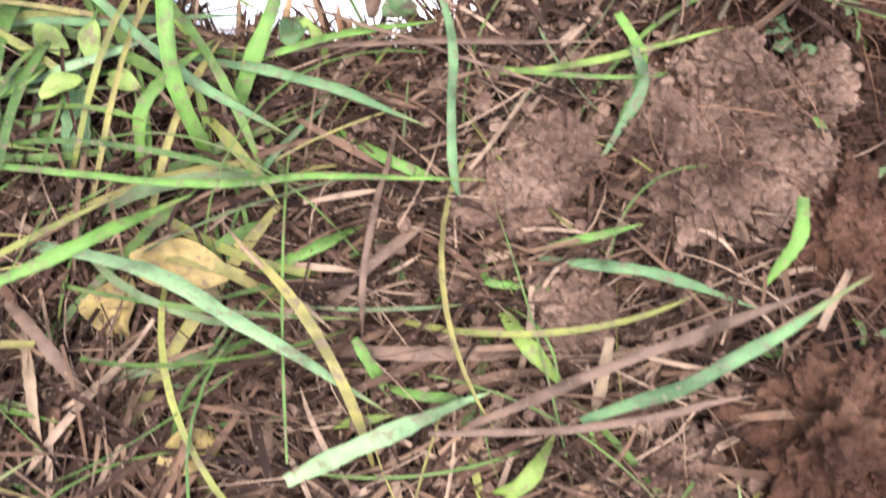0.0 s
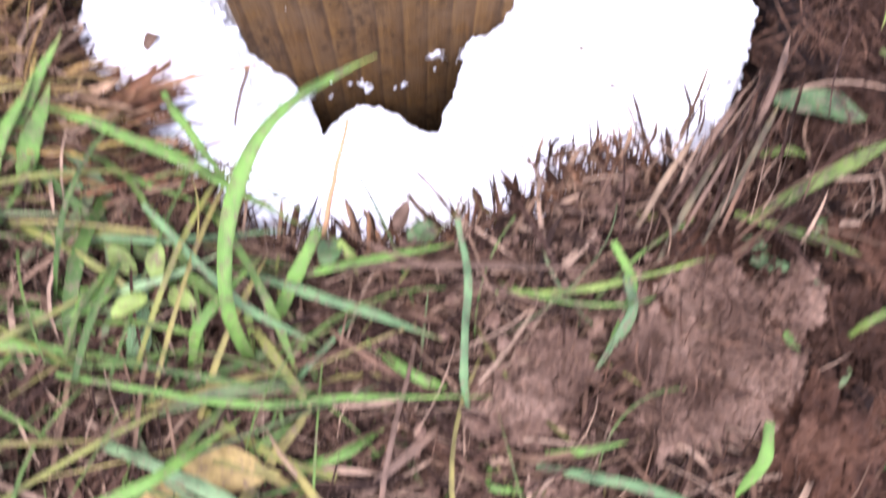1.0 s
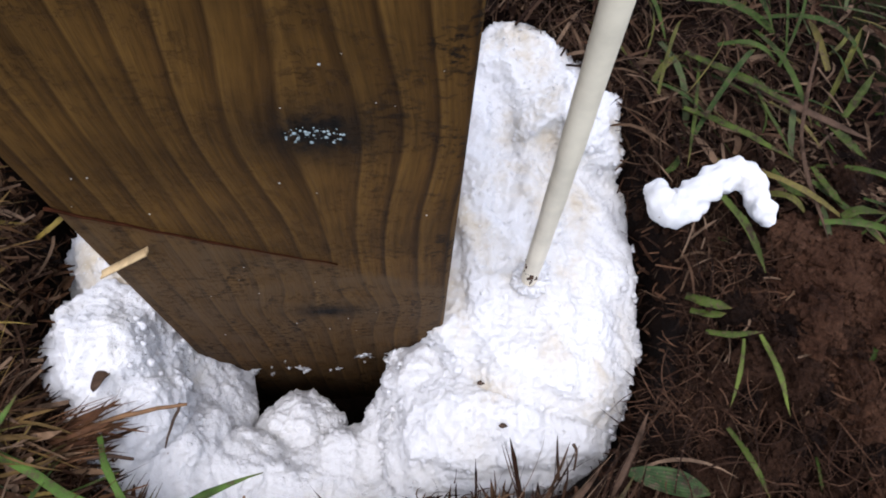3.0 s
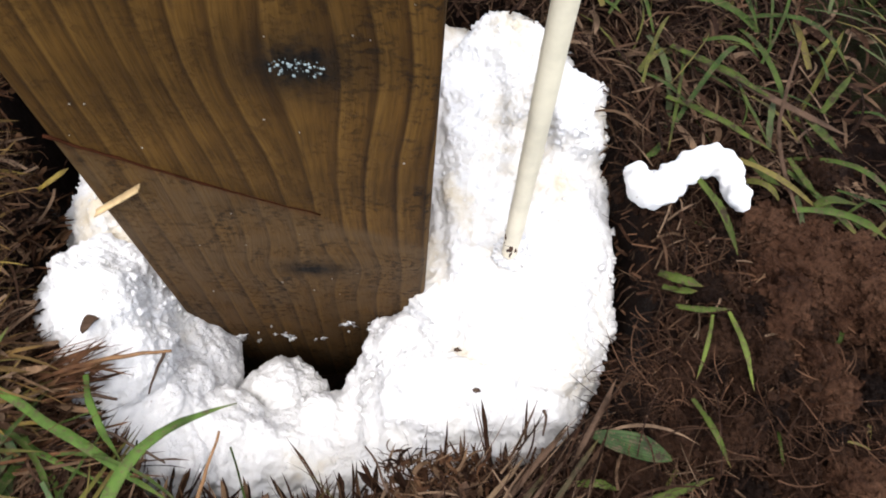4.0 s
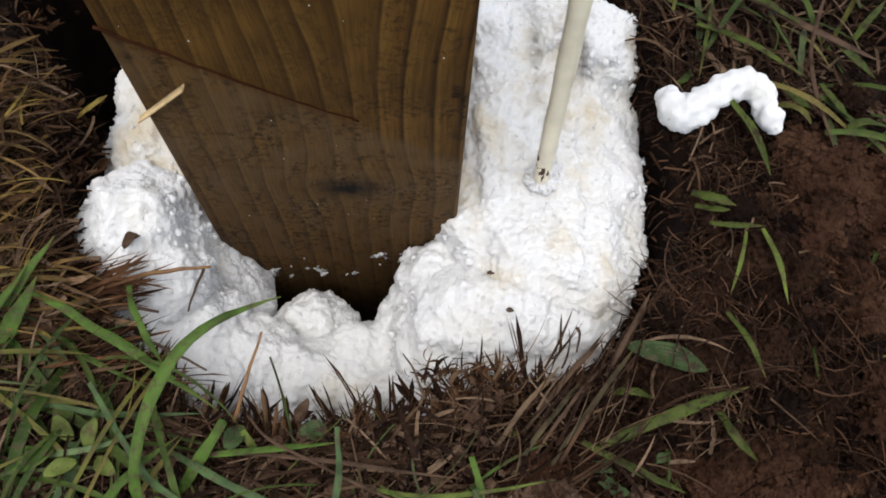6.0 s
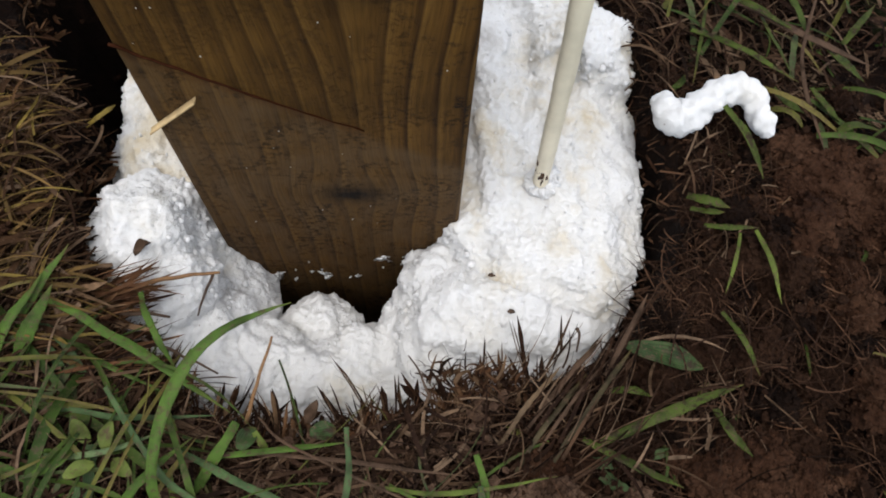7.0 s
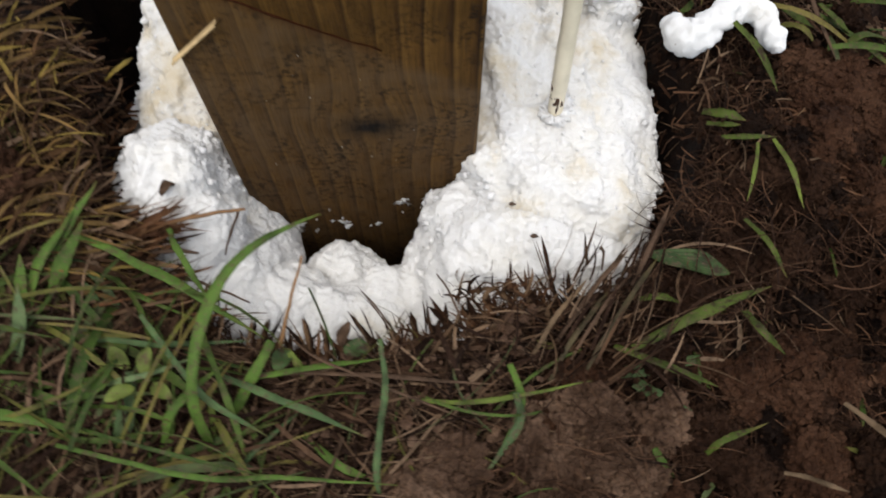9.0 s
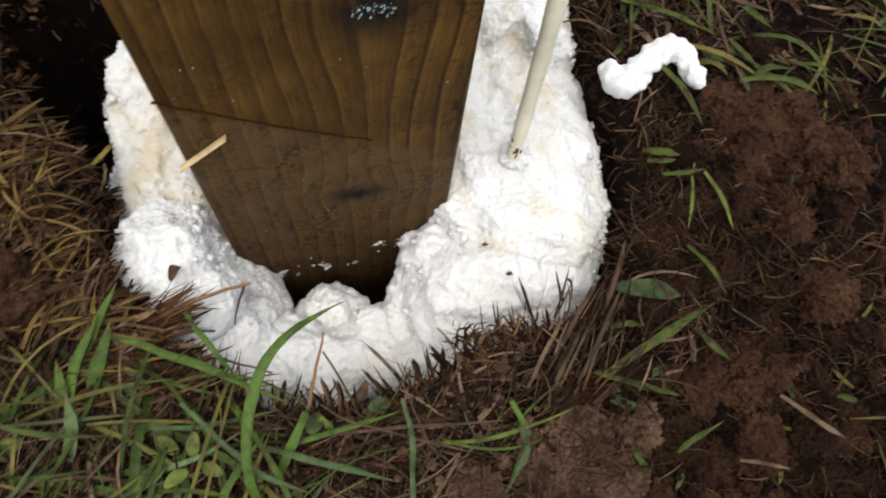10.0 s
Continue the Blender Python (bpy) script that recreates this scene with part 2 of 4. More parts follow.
    nt.links.new(math_node(nt, "MULTIPLY", x, 0.6), scuff_vec.inputs[0]), nt.links.new(y, scuff_vec.inputs[1]), nt.links.new(z, scuff_vec.inputs[2])
    where = ramp(nt, noise_tex(nt, 48, 5, 0.7), (0.46, (0, 0, 0)), (0.60, (1, 1, 1)))
    scuff = ramp(nt, noise_tex(nt, 520, 6, 0.8, scuff_vec.outputs[0]), (0.52, (0, 0, 0)), (0.56, (0.95, 0.95, 0.95)))
    scuff = math_node(nt, "MULTIPLY", scuff, where)
    c = mix(nt, math_node(nt, "MULTIPLY", scuff, math_node(nt, "MAXIMUM", math_node(nt, "MULTIPLY", film, 0.85), math_node(nt, "MULTIPLY", math_node(nt, "SUBTRACT", x, 0.008), 30.0, clamp=True))), c, (0.010, 0.0060, 0.0035))
    c = mix(nt, math_node(nt, "MULTIPLY", dark, 1.05, clamp=True), c, ramp(nt, fibre, (0.35, (0.0035, 0.0026, 0.0022)), (0.7, (0.014, 0.0105, 0.008))))
    nt.links.new(c, b.inputs["Base Color"])
    h = math_node(nt, "ADD", math_node(nt, "MULTIPLY", saw, 0.7), math_node(nt, "ADD", math_node(nt, "MULTIPLY", fibre, 0.6), math_node(nt, "MULTIPLY", scuff, -0.5)))
    bump(nt, b, h, 0.8, 0.0011)
    return m


WOOD = wood_material()


def plain(name, colour, rough, spec=0.3, scale=300, relief=0.0004, dim=0.6):
    m, nt, b = material(name, rough, spec)
    f = noise_tex(nt, scale, 5, 0.6)
    shade, lit = tuple(v * dim for v in colour), tuple(min(1.0, v * (1 + 0.6 * (1 - dim))) for v in colour)
    nt.links.new(ramp(nt, f, (0.3, shade), (0.5, colour), (0.7, lit)), b.inputs["Base Color"])
    bump(nt, b, f, 0.5, relief)
    return m


RUST = plain("rusty_stain", (0.030, 0.0100, 0.0045), 0.95, 0.03)
RESIN = plain("resin_drops", (0.20, 0.25, 0.25), 0.10, 0.8)
TWIG = plain("dark_twig", (0.060, 0.036, 0.022), 0.8)
STEM = plain("brown_stem", (0.170, 0.090, 0.038), 0.75)
PEELED = plain("peeled_stick", (0.74, 0.66, 0.50), 0.5, 0.3, 70, 0.0001, 0.86)
MUD = plain("mud", (0.070, 0.036, 0.020), 0.8)
CHIP = plain("straw_chip", (0.48, 0.34, 0.17), 0.7)

# ---- mesh helpers ----
def mesh_object(name, verts, faces, mat, parent=None, label="", smooth=True, uv=None):
    me = bpy.data.meshes.new(name)
    me.from_pydata([tuple(v) for v in verts], [], [tuple(f) for f in faces])
    me.materials.append(mat)
    if smooth:
        me.polygons.foreach_set("use_smooth", [True] * len(me.polygons))
    if uv is not None:
        layer = me.uv_layers.new(name="UVMap")
        idx = np.empty(len(me.loops), dtype=np.int64)
        me.loops.foreach_get("vertex_index", idx)
        layer.data.foreach_set("uv", np.asarray(uv, dtype=np.float32)[idx].ravel())
    me.update()
    ob = new(name, me)
    if parent is not None:
        ob.parent = parent
    if label:
        ob["label"] = label
    return ob


def spline(points, n):
    """n points along a smooth curve through the given ones."""
    p = np.array([points[0], *points, points[-1]], float)
    p[0], p[-1] = 2 * p[1] - p[2], 2 * p[-2] - p[-3]
    t = np.linspace(0, len(points) - 1 - 1e-6, n)
    i, f = t.astype(int), (t % 1)[:, None]
    a, b, c, d = p[i], p[i + 1], p[i + 2], p[i + 3]
    return 0.5 * (2 * b + (c - a) * f + (2 * a - 5 * b + 4 * c - d) * f ** 2 + (3 * b - a - 3 * c + d) * f ** 3)


class Batch:
    """Collects many small shapes into one mesh."""
    def __init__(self):
        self.v, self.f, self.uv = [], [], []

    def add(self, verts, faces, uv=None):
        k = len(self.v)
        self.v.extend(verts)
        self.f.extend([[i + k for i in f] for f in faces])
        self.uv.extend(uv if uv is not None else [(0.0, 0.0)] * len(verts))

    def make(self, name, mat, **more):
        return mesh_object(name, self.v, self.f, mat, uv=self.uv, **more)


def ribbon(curve, width, fold=0.25, taper=(0.55, 0.6), tip=True, roll=0.0, thick=0.0):
    """A grass blade along a curve: a folded strip, narrow at its foot, pointed at its tip."""
    n = len(curve)
    tang = np.gradient(curve, axis=0)
    tang /= np.linalg.norm(tang, axis=1)[:, None] + 1e-9
    side = np.cross(tang, (0, 0, 1.0))
    ln = np.linalg.norm(side, axis=1)[:, None]
    side = np.where(ln > 0.15, side / np.maximum(ln, 1e-6), (1.0, 0, 0))
    up = np.cross(side, tang)
    s = np.linspace(0, 1, n)
    w = width * (taper[0] + (1 - taper[0]) * np.minimum(1, s / 0.35))
    if tip:
        w = w * np.clip((1 - s) / (1 - taper[1]), 0.03, 1) ** 0.8
    w = w * (1 + 0.16 * np.sin(s * 23 + 60 * width * 1000) * np.sin(s * 41 + roll * 9))
    a = roll * (1 + 0.5 * np.sin(s * 3))
    ca, sa = np.cos(a)[:, None], np.sin(a)[:, None]
    sd, un = side * ca + up * sa, up * ca - side * sa
    left = curve - sd * w[:, None] / 2 + un * (w * fold)[:, None]
    right = curve + sd * w[:, None] / 2 + un * (w * fold)[:, None]
    verts, faces, uv = [], [], []
    for i in range(n):
        verts += [left[i], curve[i], right[i]]
        uv += [(s[i], 0.0), (s[i], 0.5), (s[i], 1.0)]
    for i in range(n - 1):
        k = 3 * i
        faces += [(k, k + 1, k + 4, k + 3), (k + 1, k + 2, k + 5, k + 4)]
    if thick:
        m = len(verts)
        verts += [v - np.array((0, 0, thick)) for v in verts]
        uv += uv
        faces += [tuple(m + j for j in reversed(f)) for f in faces]
        for i in range(n - 1):
            k = 3 * i
            faces += [(k + 3, m + k + 3, m + k, k), (k + 2, m + k + 2, m + k + 5, k + 5)]
    return verts, faces, uv


def tube(curve, radii, sides=6):
    n = len(curve)
    tang = np.gradient(curve, axis=0)
    tang /= np.linalg.norm(tang, axis=1)[:, None] + 1e-9
    ref = np.array((0.3, 0.2, 1.0)) if abs(tang[0][2]) < 0.8 else np.array((1.0, 0.2, 0.1))
    a = np.cross(tang, ref)
    a /= np.linalg.norm(a, axis=1)[:, None] + 1e-9
    b = np.cross(tang, a)
    verts, faces = [], []
    for i in range(n):
        for k in range(sides):
            q = 2 * math.pi * k / sides
            verts.append(curve[i] + radii[i] * (math.cos(q) * a[i] + math.sin(q) * b[i]))
    for i in range(n - 1):
        for k in range(sides):
            j = (k + 1) % sides
            faces.append((i * sides + k, i * sides + j, (i + 1) * sides + j, (i + 1) * sides + k))
    faces += [tuple(reversed(range(sides))), tuple(range((n - 1) * sides, n * sides))]
    return verts, faces


def ico(level):
    bm = bmesh.new()
    bmesh.ops.create_icosphere(bm, subdivisions=level, radius=1.0)
    v = np.array([q.co[:] for q in bm.verts])
    f = [tuple(q.index for q in p.verts) for p in bm.faces]
    bm.free()
    return v, f


ICO = {k: ico(k) for k in (1, 2, 3, 4, 5, 6)}


def rough_ball(level, centre, radii, amount, freq, seed, octaves=3, crumb=0.0):
    """A lumpy stone-like ball."""
    v, f = ICO[level]
    out = []
    off = Vector((seed * 3.7, seed * 1.3, seed * 7.1))
    for p in v:
        d, amp, fr = 0.0, 1.0, freq
        for _ in range(octaves):
            d += amp * noise.noise(Vector(p) * fr + off)
            amp, fr = amp * 0.62, fr * 2.1
        if crumb:
            d += crumb * ((0.42 - noise.voronoi(Vector(p) * 3.2 + off)[0][0]) + 0.6 * (0.42 - noise.voronoi(Vector(p) * 7.5 + off)[0][0]))
        out.append(np.array(centre) + p * np.array(radii) * (1 + amount * d))
    return out, f


rng = np.random.default_rng(7)

# ---- ground: one sheet with the post hole in it ----
HOLE = (0.015, 0.030)
RIM_ANGLE = [-180, -160, -140, -125, -110, -95, -80, -65, -50, -35, -20, -8, 5, 20, 45, 70, 90, 120, 150, 165, 180]
RIM_RADIUS = [0.106, 0.109, 0.114, 0.118, 0.117, 0.109, 0.106, 0.103, 0.114, 0.118, 0.116, 0.113, 0.108, 0.111, 0.120, 0.118, 0.114, 0.150, 0.170, 0.136, 0.107]


def rim(ang):
    return np.interp((np.degrees(ang) + 180) % 360 - 180, RIM_ANGLE, RIM_RADIUS)


def fbm(x, y, freq, octaves=4, seed=0.0):
    """Layered noise on arrays."""
    shape = np.shape(x)
    out = np.empty(np.size(x))
    for i, (a, b) in enumerate(zip(np.ravel(x), np.ravel(y))):
        out[i] = noise.fractal(Vector((a * freq + seed, b * freq - seed, seed)), 0.9, 2.1, octaves)
    return out.reshape(shape)


def ground_shape(x, y):
    dx, dy = x - HOLE[0], y - HOLE[1]
    r, a = np.hypot(dx, dy), np.arctan2(dy, dx)
    gap = r - rim(a)
    far = np.clip((r - 0.35) / 1.5, 0, 1)
    h = -0.006 + 0.012 * np.clip((-x - 0.03) / 0.08, 0, 1) - 0.012 * np.clip((x - 0.07) / 0.06, 0, 1) * np.clip((-y - 0.05) / 0.05, 0, 1)
    h = h * (1 - far)
    wall = np.clip((0.006 - gap) / 0.016, 0, 1)
    return h - 0.125 * wall ** 1.3, gap, far


inner_x, inner_y = np.arange(-0.20, 0.2801, 0.0016), np.arange(-0.26, 0.2201, 0.0016)
out = np.geomspace(0.006, 60.0, 34)
gx = np.concatenate([inner_x[0] - out[::-1], inner_x, inner_x[-1] + out])
gy = np.concatenate([inner_y[0] - out[::-1], inner_y, inner_y[-1] + out])
GX, GY = np.meshgrid(gx, gy)
GZ, GAP, FAR = ground_shape(GX, GY)
near = np.clip(1 - FAR, 0, 1)
GZ = GZ + near * (0.0045 * fbm(GX, GY, 28, 3, 2.0) + 0.0030 * fbm(GX, GY, 130, 4, 5.0) + 0.0035 * np.clip((GX - 0.03) / 0.05, 0, 1) * fbm(GX, GY, 55, 4, 7.0)) + FAR * 0.05 * fbm(GX, GY, 0.4, 3, 9.0)
ny, nx = GX.shape
ids = np.arange(ny * nx).reshape(ny, nx)
quads = np.stack([ids[:-1, :-1], ids[:-1, 1:], ids[1:, 1:], ids[1:, :-1]], -1).reshape(-1, 4)
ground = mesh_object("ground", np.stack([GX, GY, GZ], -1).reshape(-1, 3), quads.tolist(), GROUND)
tagged(ground, "dark brown damp garden soil with a dug post hole", "ground", kind="structure")


def height(x, y):
    """The ground's height at arrays of places near the hole."""
    i = np.clip(np.searchsorted(gx, x) - 1, 0, nx - 2)
    j = np.clip(np.searchsorted(gy, y) - 1, 0, ny - 2)
    return GZ[j, i]


def level_at(x, y):
    return float(height(np.array([x]), np.array([y]))[0])

# ---- the post ----
def post():
    w, hgt, depth, bev = 0.095, 1.25, 0.14, 0.0022
    bm = bmesh.new()
    bmesh.ops.create_cube(bm, size=1.0)
    for v in bm.verts:
        v.co = Vector((v.co.x * w, 0.5 * w + v.co.y * w, -depth + (v.co.z + 0.5) * (hgt + depth)))
    bmesh.ops.bevel(bm, geom=list(bm.edges), offset=bev, segments=3, profile=0.5, affect="EDGES")
    me = bpy.data.meshes.new("fence_post")
    bm.to_mesh(me)
    bm.free()
    me.materials.append(WOOD)
    me.polygons.foreach_set("use_smooth", [True] * len(me.polygons))
    base = new("fence_post")
    tagged(base, "square brown treated timber post standing in the hole", "post")
    timber = new("timber", me)
    timber.parent = base
    # slanting reddish tide line
    c = spline([(-0.0478, -0.0002, 0.0862), (-0.030, -0.0002, 0.0745), (-0.008, -0.0002, 0.0605), (0.0150, -0.0002, 0.0478)], 40)
    c[:, 1] -= 0.00015
    c[:, 2] += 0.0008 * np.array([noise.noise(Vector((i * 0.31, 0, 0))) for i in range(40)])
    rad = np.linspace(0.00046, 0.00022, 40) + 0.00020 * np.array([noise.noise(Vector((i * 0.43, 5, 0))) for i in range(40)])
    mesh_object("root_strand", *tube(c, rad, 6), RUST, base, "thin reddish brown root strand stuck to the wood")
    # straw chip at the edge
    c = spline([(-0.0492, -0.0014, 0.0482), (-0.0402, -0.0018, 0.0567), (-0.0312, -0.0022, 0.0652)], 8)
    v, f, uv = ribbon(c, 0.0024, 0.1, (1.0, 0.99), False, thick=0.0008)
    mesh_object("straw_chip", v, f, CHIP, base, "pale straw chip stuck to the edge")
    # resin beads on the upper knot
    for i in range(64):
        a, q = rng.uniform(0, 6.28), rng.uniform(0, 1) ** 0.5
        x, z, s = 0.0168 + 0.0062 * q * math.cos(a), 0.1140 + 0.0032 * q * math.sin(a), 0.00010 + 0.00050 * rng.random() ** 3
        v, f = rough_ball(1, (x, -0.0001, z), (s, s * 0.5, s), 0.3, 1.5, i)
        mesh_object("resin_bead", v, f, RESIN, base, "glossy pale resin bead" if i == 0 else "")
    # crumbs of foam and mud on the wood
    for i in range(24):
        x, z, s = rng.uniform(-0.045, 0.045), rng.uniform(-0.02, 0.16), rng.uniform(0.00012, 0.00034)
        v, f = rough_ball(1, (x, 0.0, z), (s, s * 0.6, s), 0.4, 1.5, i)
        mesh_object("crumb", v, f, FOAM, base)
    for i in range(26):
        x = rng.uniform(-0.040, 0.038)
        z = -0.074 + 0.62 * max(0.0, x) + abs(rng.normal(0, 0.009))
        s = 0.0003 + 0.0022 * rng.random() ** 4
        v, f = rough_ball(3, (x, 0.0004, z), (s * rng.uniform(0.8, 1.5), 0.0009, s * rng.uniform(0.6, 1.3)), 1.6, 2.6, i + 3, 5)
        mesh_object("foam_smear", v, f, FOAM, base, "smear of white foam" if i == 0 else "")


post()

# ---- foam in the hole ----
LUMPS = {
    "side": [
        ((0.103, 0.082, -0.020), (0.025, 0.024, 0.026)), ((0.086, 0.110, -0.030), (0.030, 0.030, 0.030)),
        ((0.088, 0.050, -0.030), (0.036, 0.034, 0.021)), ((0.087, 0.018, -0.030), (0.037, 0.034, 0.020)),
        ((0.085, -0.010, -0.033), (0.036, 0.032, 0.022)), ((0.060, 0.012, -0.038), (0.022, 0.026, 0.026)),
        ((0.062, 0.045, -0.036), (0.020, 0.035, 0.028)), ((0.062, 0.085, -0.034), (0.020, 0.035, 0.028)),
    ],
    "corner": [
        ((0.070, -0.030, -0.043), (0.034, 0.027, 0.026)), ((0.052, -0.032, -0.050), (0.028, 0.026, 0.028)),
        ((0.088, -0.034, -0.043), (0.023, 0.022, 0.022)), ((0.050, -0.048, -0.056), (0.030, 0.020, 0.022)),
        ((0.040, -0.014, -0.052), (0.018, 0.018, 0.024)),
    ],
    "front": [
        ((0.034, -0.028, -0.066), (0.019, 0.020, 0.024)), ((0.008, -0.044, -0.068), (0.022, 0.019, 0.022)),
        ((-0.016, -0.054, -0.062), (0.026, 0.020, 0.022)), ((0.030, -0.060, -0.062), (0.030, 0.016, 0.022)),
        ((-0.036, -0.048, -0.056), (0.024, 0.022, 0.024)),
    ],
    "knob": [((-0.010, -0.026, -0.071), (0.018, 0.016, 0.019)), ((-0.020, -0.033, -0.076), (0.014, 0.014, 0.018))],
    "bank": [
        ((-0.055, -0.034, -0.048), (0.022, 0.022, 0.028)), ((-0.066, -0.043, -0.040), (0.020, 0.018, 0.027)),
        ((-0.046, -0.057, -0.050), (0.022, 0.016, 0.025)), ((-0.046, -0.025, -0.066), (0.015, 0.017, 0.020)),
        ((-0.050, -0.012, -0.070), (0.020, 0.022, 0.024)), ((-0.062, 0.002, -0.050), (0.018, 0.024, 0.026)),
    ],
    "mound": [((-0.071, -0.010, -0.028), (0.022, 0.023, 0.034)), ((-0.064, -0.026, -0.034), (0.023, 0.021, 0.030)), ((-0.069, 0.008, -0.034), (0.018, 0.016, 0.028)), ((-0.077, 0.000, -0.031), (0.016, 0.018, 0.030))],
    "back": [
        ((-0.073, 0.034, -0.042), (0.026, 0.030, 0.030)), ((-0.072, 0.076, -0.036), (0.024, 0.044, 0.034)),
        ((-0.060, 0.040, -0.050), (0.016, 0.050, 0.034)), ((-0.030, 0.118, -0.060), (0.050, 0.022, 0.030)),
        ((0.040, 0.122, -0.050), (0.060, 0.026, 0.030)),
    ],
}


def blob_surface(lumps, step, blend, warp, hollows=()):
    """The skin of softly joined ellipsoids, less the hollows, by surface nets on a grid."""
    lo = np.min([np.array(c) - np.array(r) for c, r in lumps], 0) - 0.012
    hi = np.max([np.array(c) + np.array(r) for c, r in lumps], 0) + 0.012
    axes = [np.arange(a, b, step) for a, b in zip(lo, hi)]
    X, Y, Z = np.meshgrid(*axes, indexing="ij")
    wx = warp * (np.sin(X * 310 + 2 * np.sin(Y * 190)) + np.sin(Z * 270 + Y * 130))
    wy = warp * (np.sin(Y * 290 + 2 * np.sin(Z * 210)) + np.sin(X * 240 + Z * 170))
    wz = warp * (np.sin(Z * 330 + 2 * np.sin(X * 230)) + np.sin(Y * 260 + X * 110))
    acc = np.zeros_like(X)
    for c, r in lumps:
        d = np.sqrt(((X + wx - c[0]) / r[0]) ** 2 + ((Y + wy - c[1]) / r[1]) ** 2 + ((Z + wz - c[2]) / r[2]) ** 2)
        acc += np.exp(-(d - 1) * min(r) / blend)
    S = -blend * np.log(acc + 1e-30)
    for c, r in hollows:
        d = np.sqrt(((X + wx - c[0]) / r[0]) ** 2 + ((Y + wy - c[1]) / r[1]) ** 2 + ((Z + wz - c[2]) / r[2]) ** 2)
        cut = -(d - 1) * min(r)
        k = np.clip(0.5 + 0.5 * (cut - S) / 0.003, 0, 1)
        S = S * (1 - k) + cut * k + 0.003 * k * (1 - k)
    inside = S < 0
    cnt = np.zeros(tuple(n - 1 for n in S.shape), int)
    pos = np.zeros(cnt.shape + (3,))
    hits = np.zeros(cnt.shape)
    corner = lambda A, i, j, k: A[i:A.shape[0] - 1 + i, j:A.shape[1] - 1 + j, k:A.shape[2] - 1 + k]
    cs = [(i, j, k) for i in (0, 1) for j in (0, 1) for k in (0, 1)]
    for a in cs:
        cnt += corner(inside, *a)
        for b in cs:
            if b > a and sum(abs(p - q) for p, q in zip(a, b)) == 1:
                sa, sb = corner(S, *a), corner(S, *b)
                cross = (sa < 0) != (sb < 0)
                t = np.where(cross, sa / np.where(cross, sa - sb, 1), 0)
                for ax in range(3):
                    pos[..., ax] += np.where(cross, a[ax] + t * (b[ax] - a[ax]), 0)
                hits += cross
    active = (cnt > 0) & (cnt < 8)
    index = -np.ones(cnt.shape, int)
    index[active] = np.arange(active.sum())
    cell = np.argwhere(active)
    verts = lo + step * (cell + pos[active] / hits[active][:, None])
    faces = []
    for ax in range(3):
        o = [q for q in range(3) if q != ax]
        sl_a, sl_b = [slice(None)] * 3, [slice(None)] * 3
        sl_a[ax], sl_b[ax] = slice(0, -1), slice(1, None)
        A, B = inside[tuple(sl_a)], inside[tuple(sl_b)]
        e = np.argwhere(A != B)
        e = e[(e[:, o[0]] > 0) & (e[:, o[1]] > 0) & (e[:, o[0]] < S.shape[o[0]] - 1) & (e[:, o[1]] < S.shape[o[1]] - 1)]
        flip = A[tuple(e.T)]
        d0, d1 = np.zeros(3, int), np.zeros(3, int)
        d0[o[0]], d1[o[1]] = 1, 1
        q = np.stack([index[tuple((e - d).T)] for d in (d0 + d1, d1, d0 * 0, d0)], 1)
        if ax == 1:
            flip = ~flip
        q = np.where(flip[:, None], q, q[:, ::-1])
        faces.append(q[(q >= 0).all(1)])
    return verts, np.concatenate(faces)


def vertex_normals(v, f):
    fn = np.cross(v[f[:, 2]] - v[f[:, 0]], v[f[:, 3]] - v[f[:, 1]])
    n = np.zeros_like(v)
    for k in range(4):
        np.add.at(n, f[:, k], fn)
    return n / (np.linalg.norm(n, axis=1)[:, None] + 1e-12)


def foam_mass(name, lumps, parent, label="", step=0.00070, crumbly=1.0, mat=None, hollows=()):
    v, f = blob_surface(lumps, step, 0.0022, 0.0009, hollows)
    n = vertex_normals(v, f)
    d = np.empty(len(v))
    for i, p in enumerate(v):
        q = Vector(p)
        patch = min(1.0, max(0.0, 0.5 + 1.6 * noise.noise(q * 45)))
        crumb = 0.0011 * (0.42 - noise.voronoi(q * 420)[0][0]) + 0.0006 * (0.42 - noise.voronoi(q * 800)[0][0])
        d[i] = 0.0024 * noise.fractal(q * 55, 1.0, 2.1, 3) + 0.0009 * noise.fractal(q * 260, 0.6, 2.1, 4) + (0.35 + 0.9 * patch) * crumb
    v = v + n * (d * crumbly)[:, None]
    SKIN.append(v[(n[:, 2] > 0.1) & (v[:, 2] > -0.085)])
    EDGE.append(v[(np.abs(n[:, 2] - 0.2) < 0.35) & (v[:, 2] > -0.05)])
    return mesh_object(name, v, f.tolist(), mat or FOAM, parent, label)


SKIN, EDGE = [], []
foam = new("foam_filling")
tagged(foam, "white crumbly expanded foam filling the hole round the post", "foam")
GROOVE = [(p, (0.0085, 0.0105, 0.0085)) for p in spline([(0.0930, 0.068, -0.0045), (0.0910, 0.055, -0.0035), (0.0820, 0.029, -0.0030), (0.0740, 0.000, -0.0035)], 9)]
GROOVE.append(((0.0950, 0.0690, -0.0090), (0.0050, 0.0030, 0.0060)))
foam_mass("foam_mass", LUMPS["side"], foam, "tall white slab of foam with a cream groove", mat=CREAM, hollows=GROOVE)
foam_mass("foam_mass", LUMPS["corner"], foam)
foam_mass("foam_lump", LUMPS["front"], foam, "low rounded white lumps of foam")
foam_mass("foam_lump", LUMPS["knob"], foam)
foam_mass("foam_lump", LUMPS["bank"], foam)
foam_mass("foam_mound", LUMPS["mound"], foam, "bright rounded mound of foam")
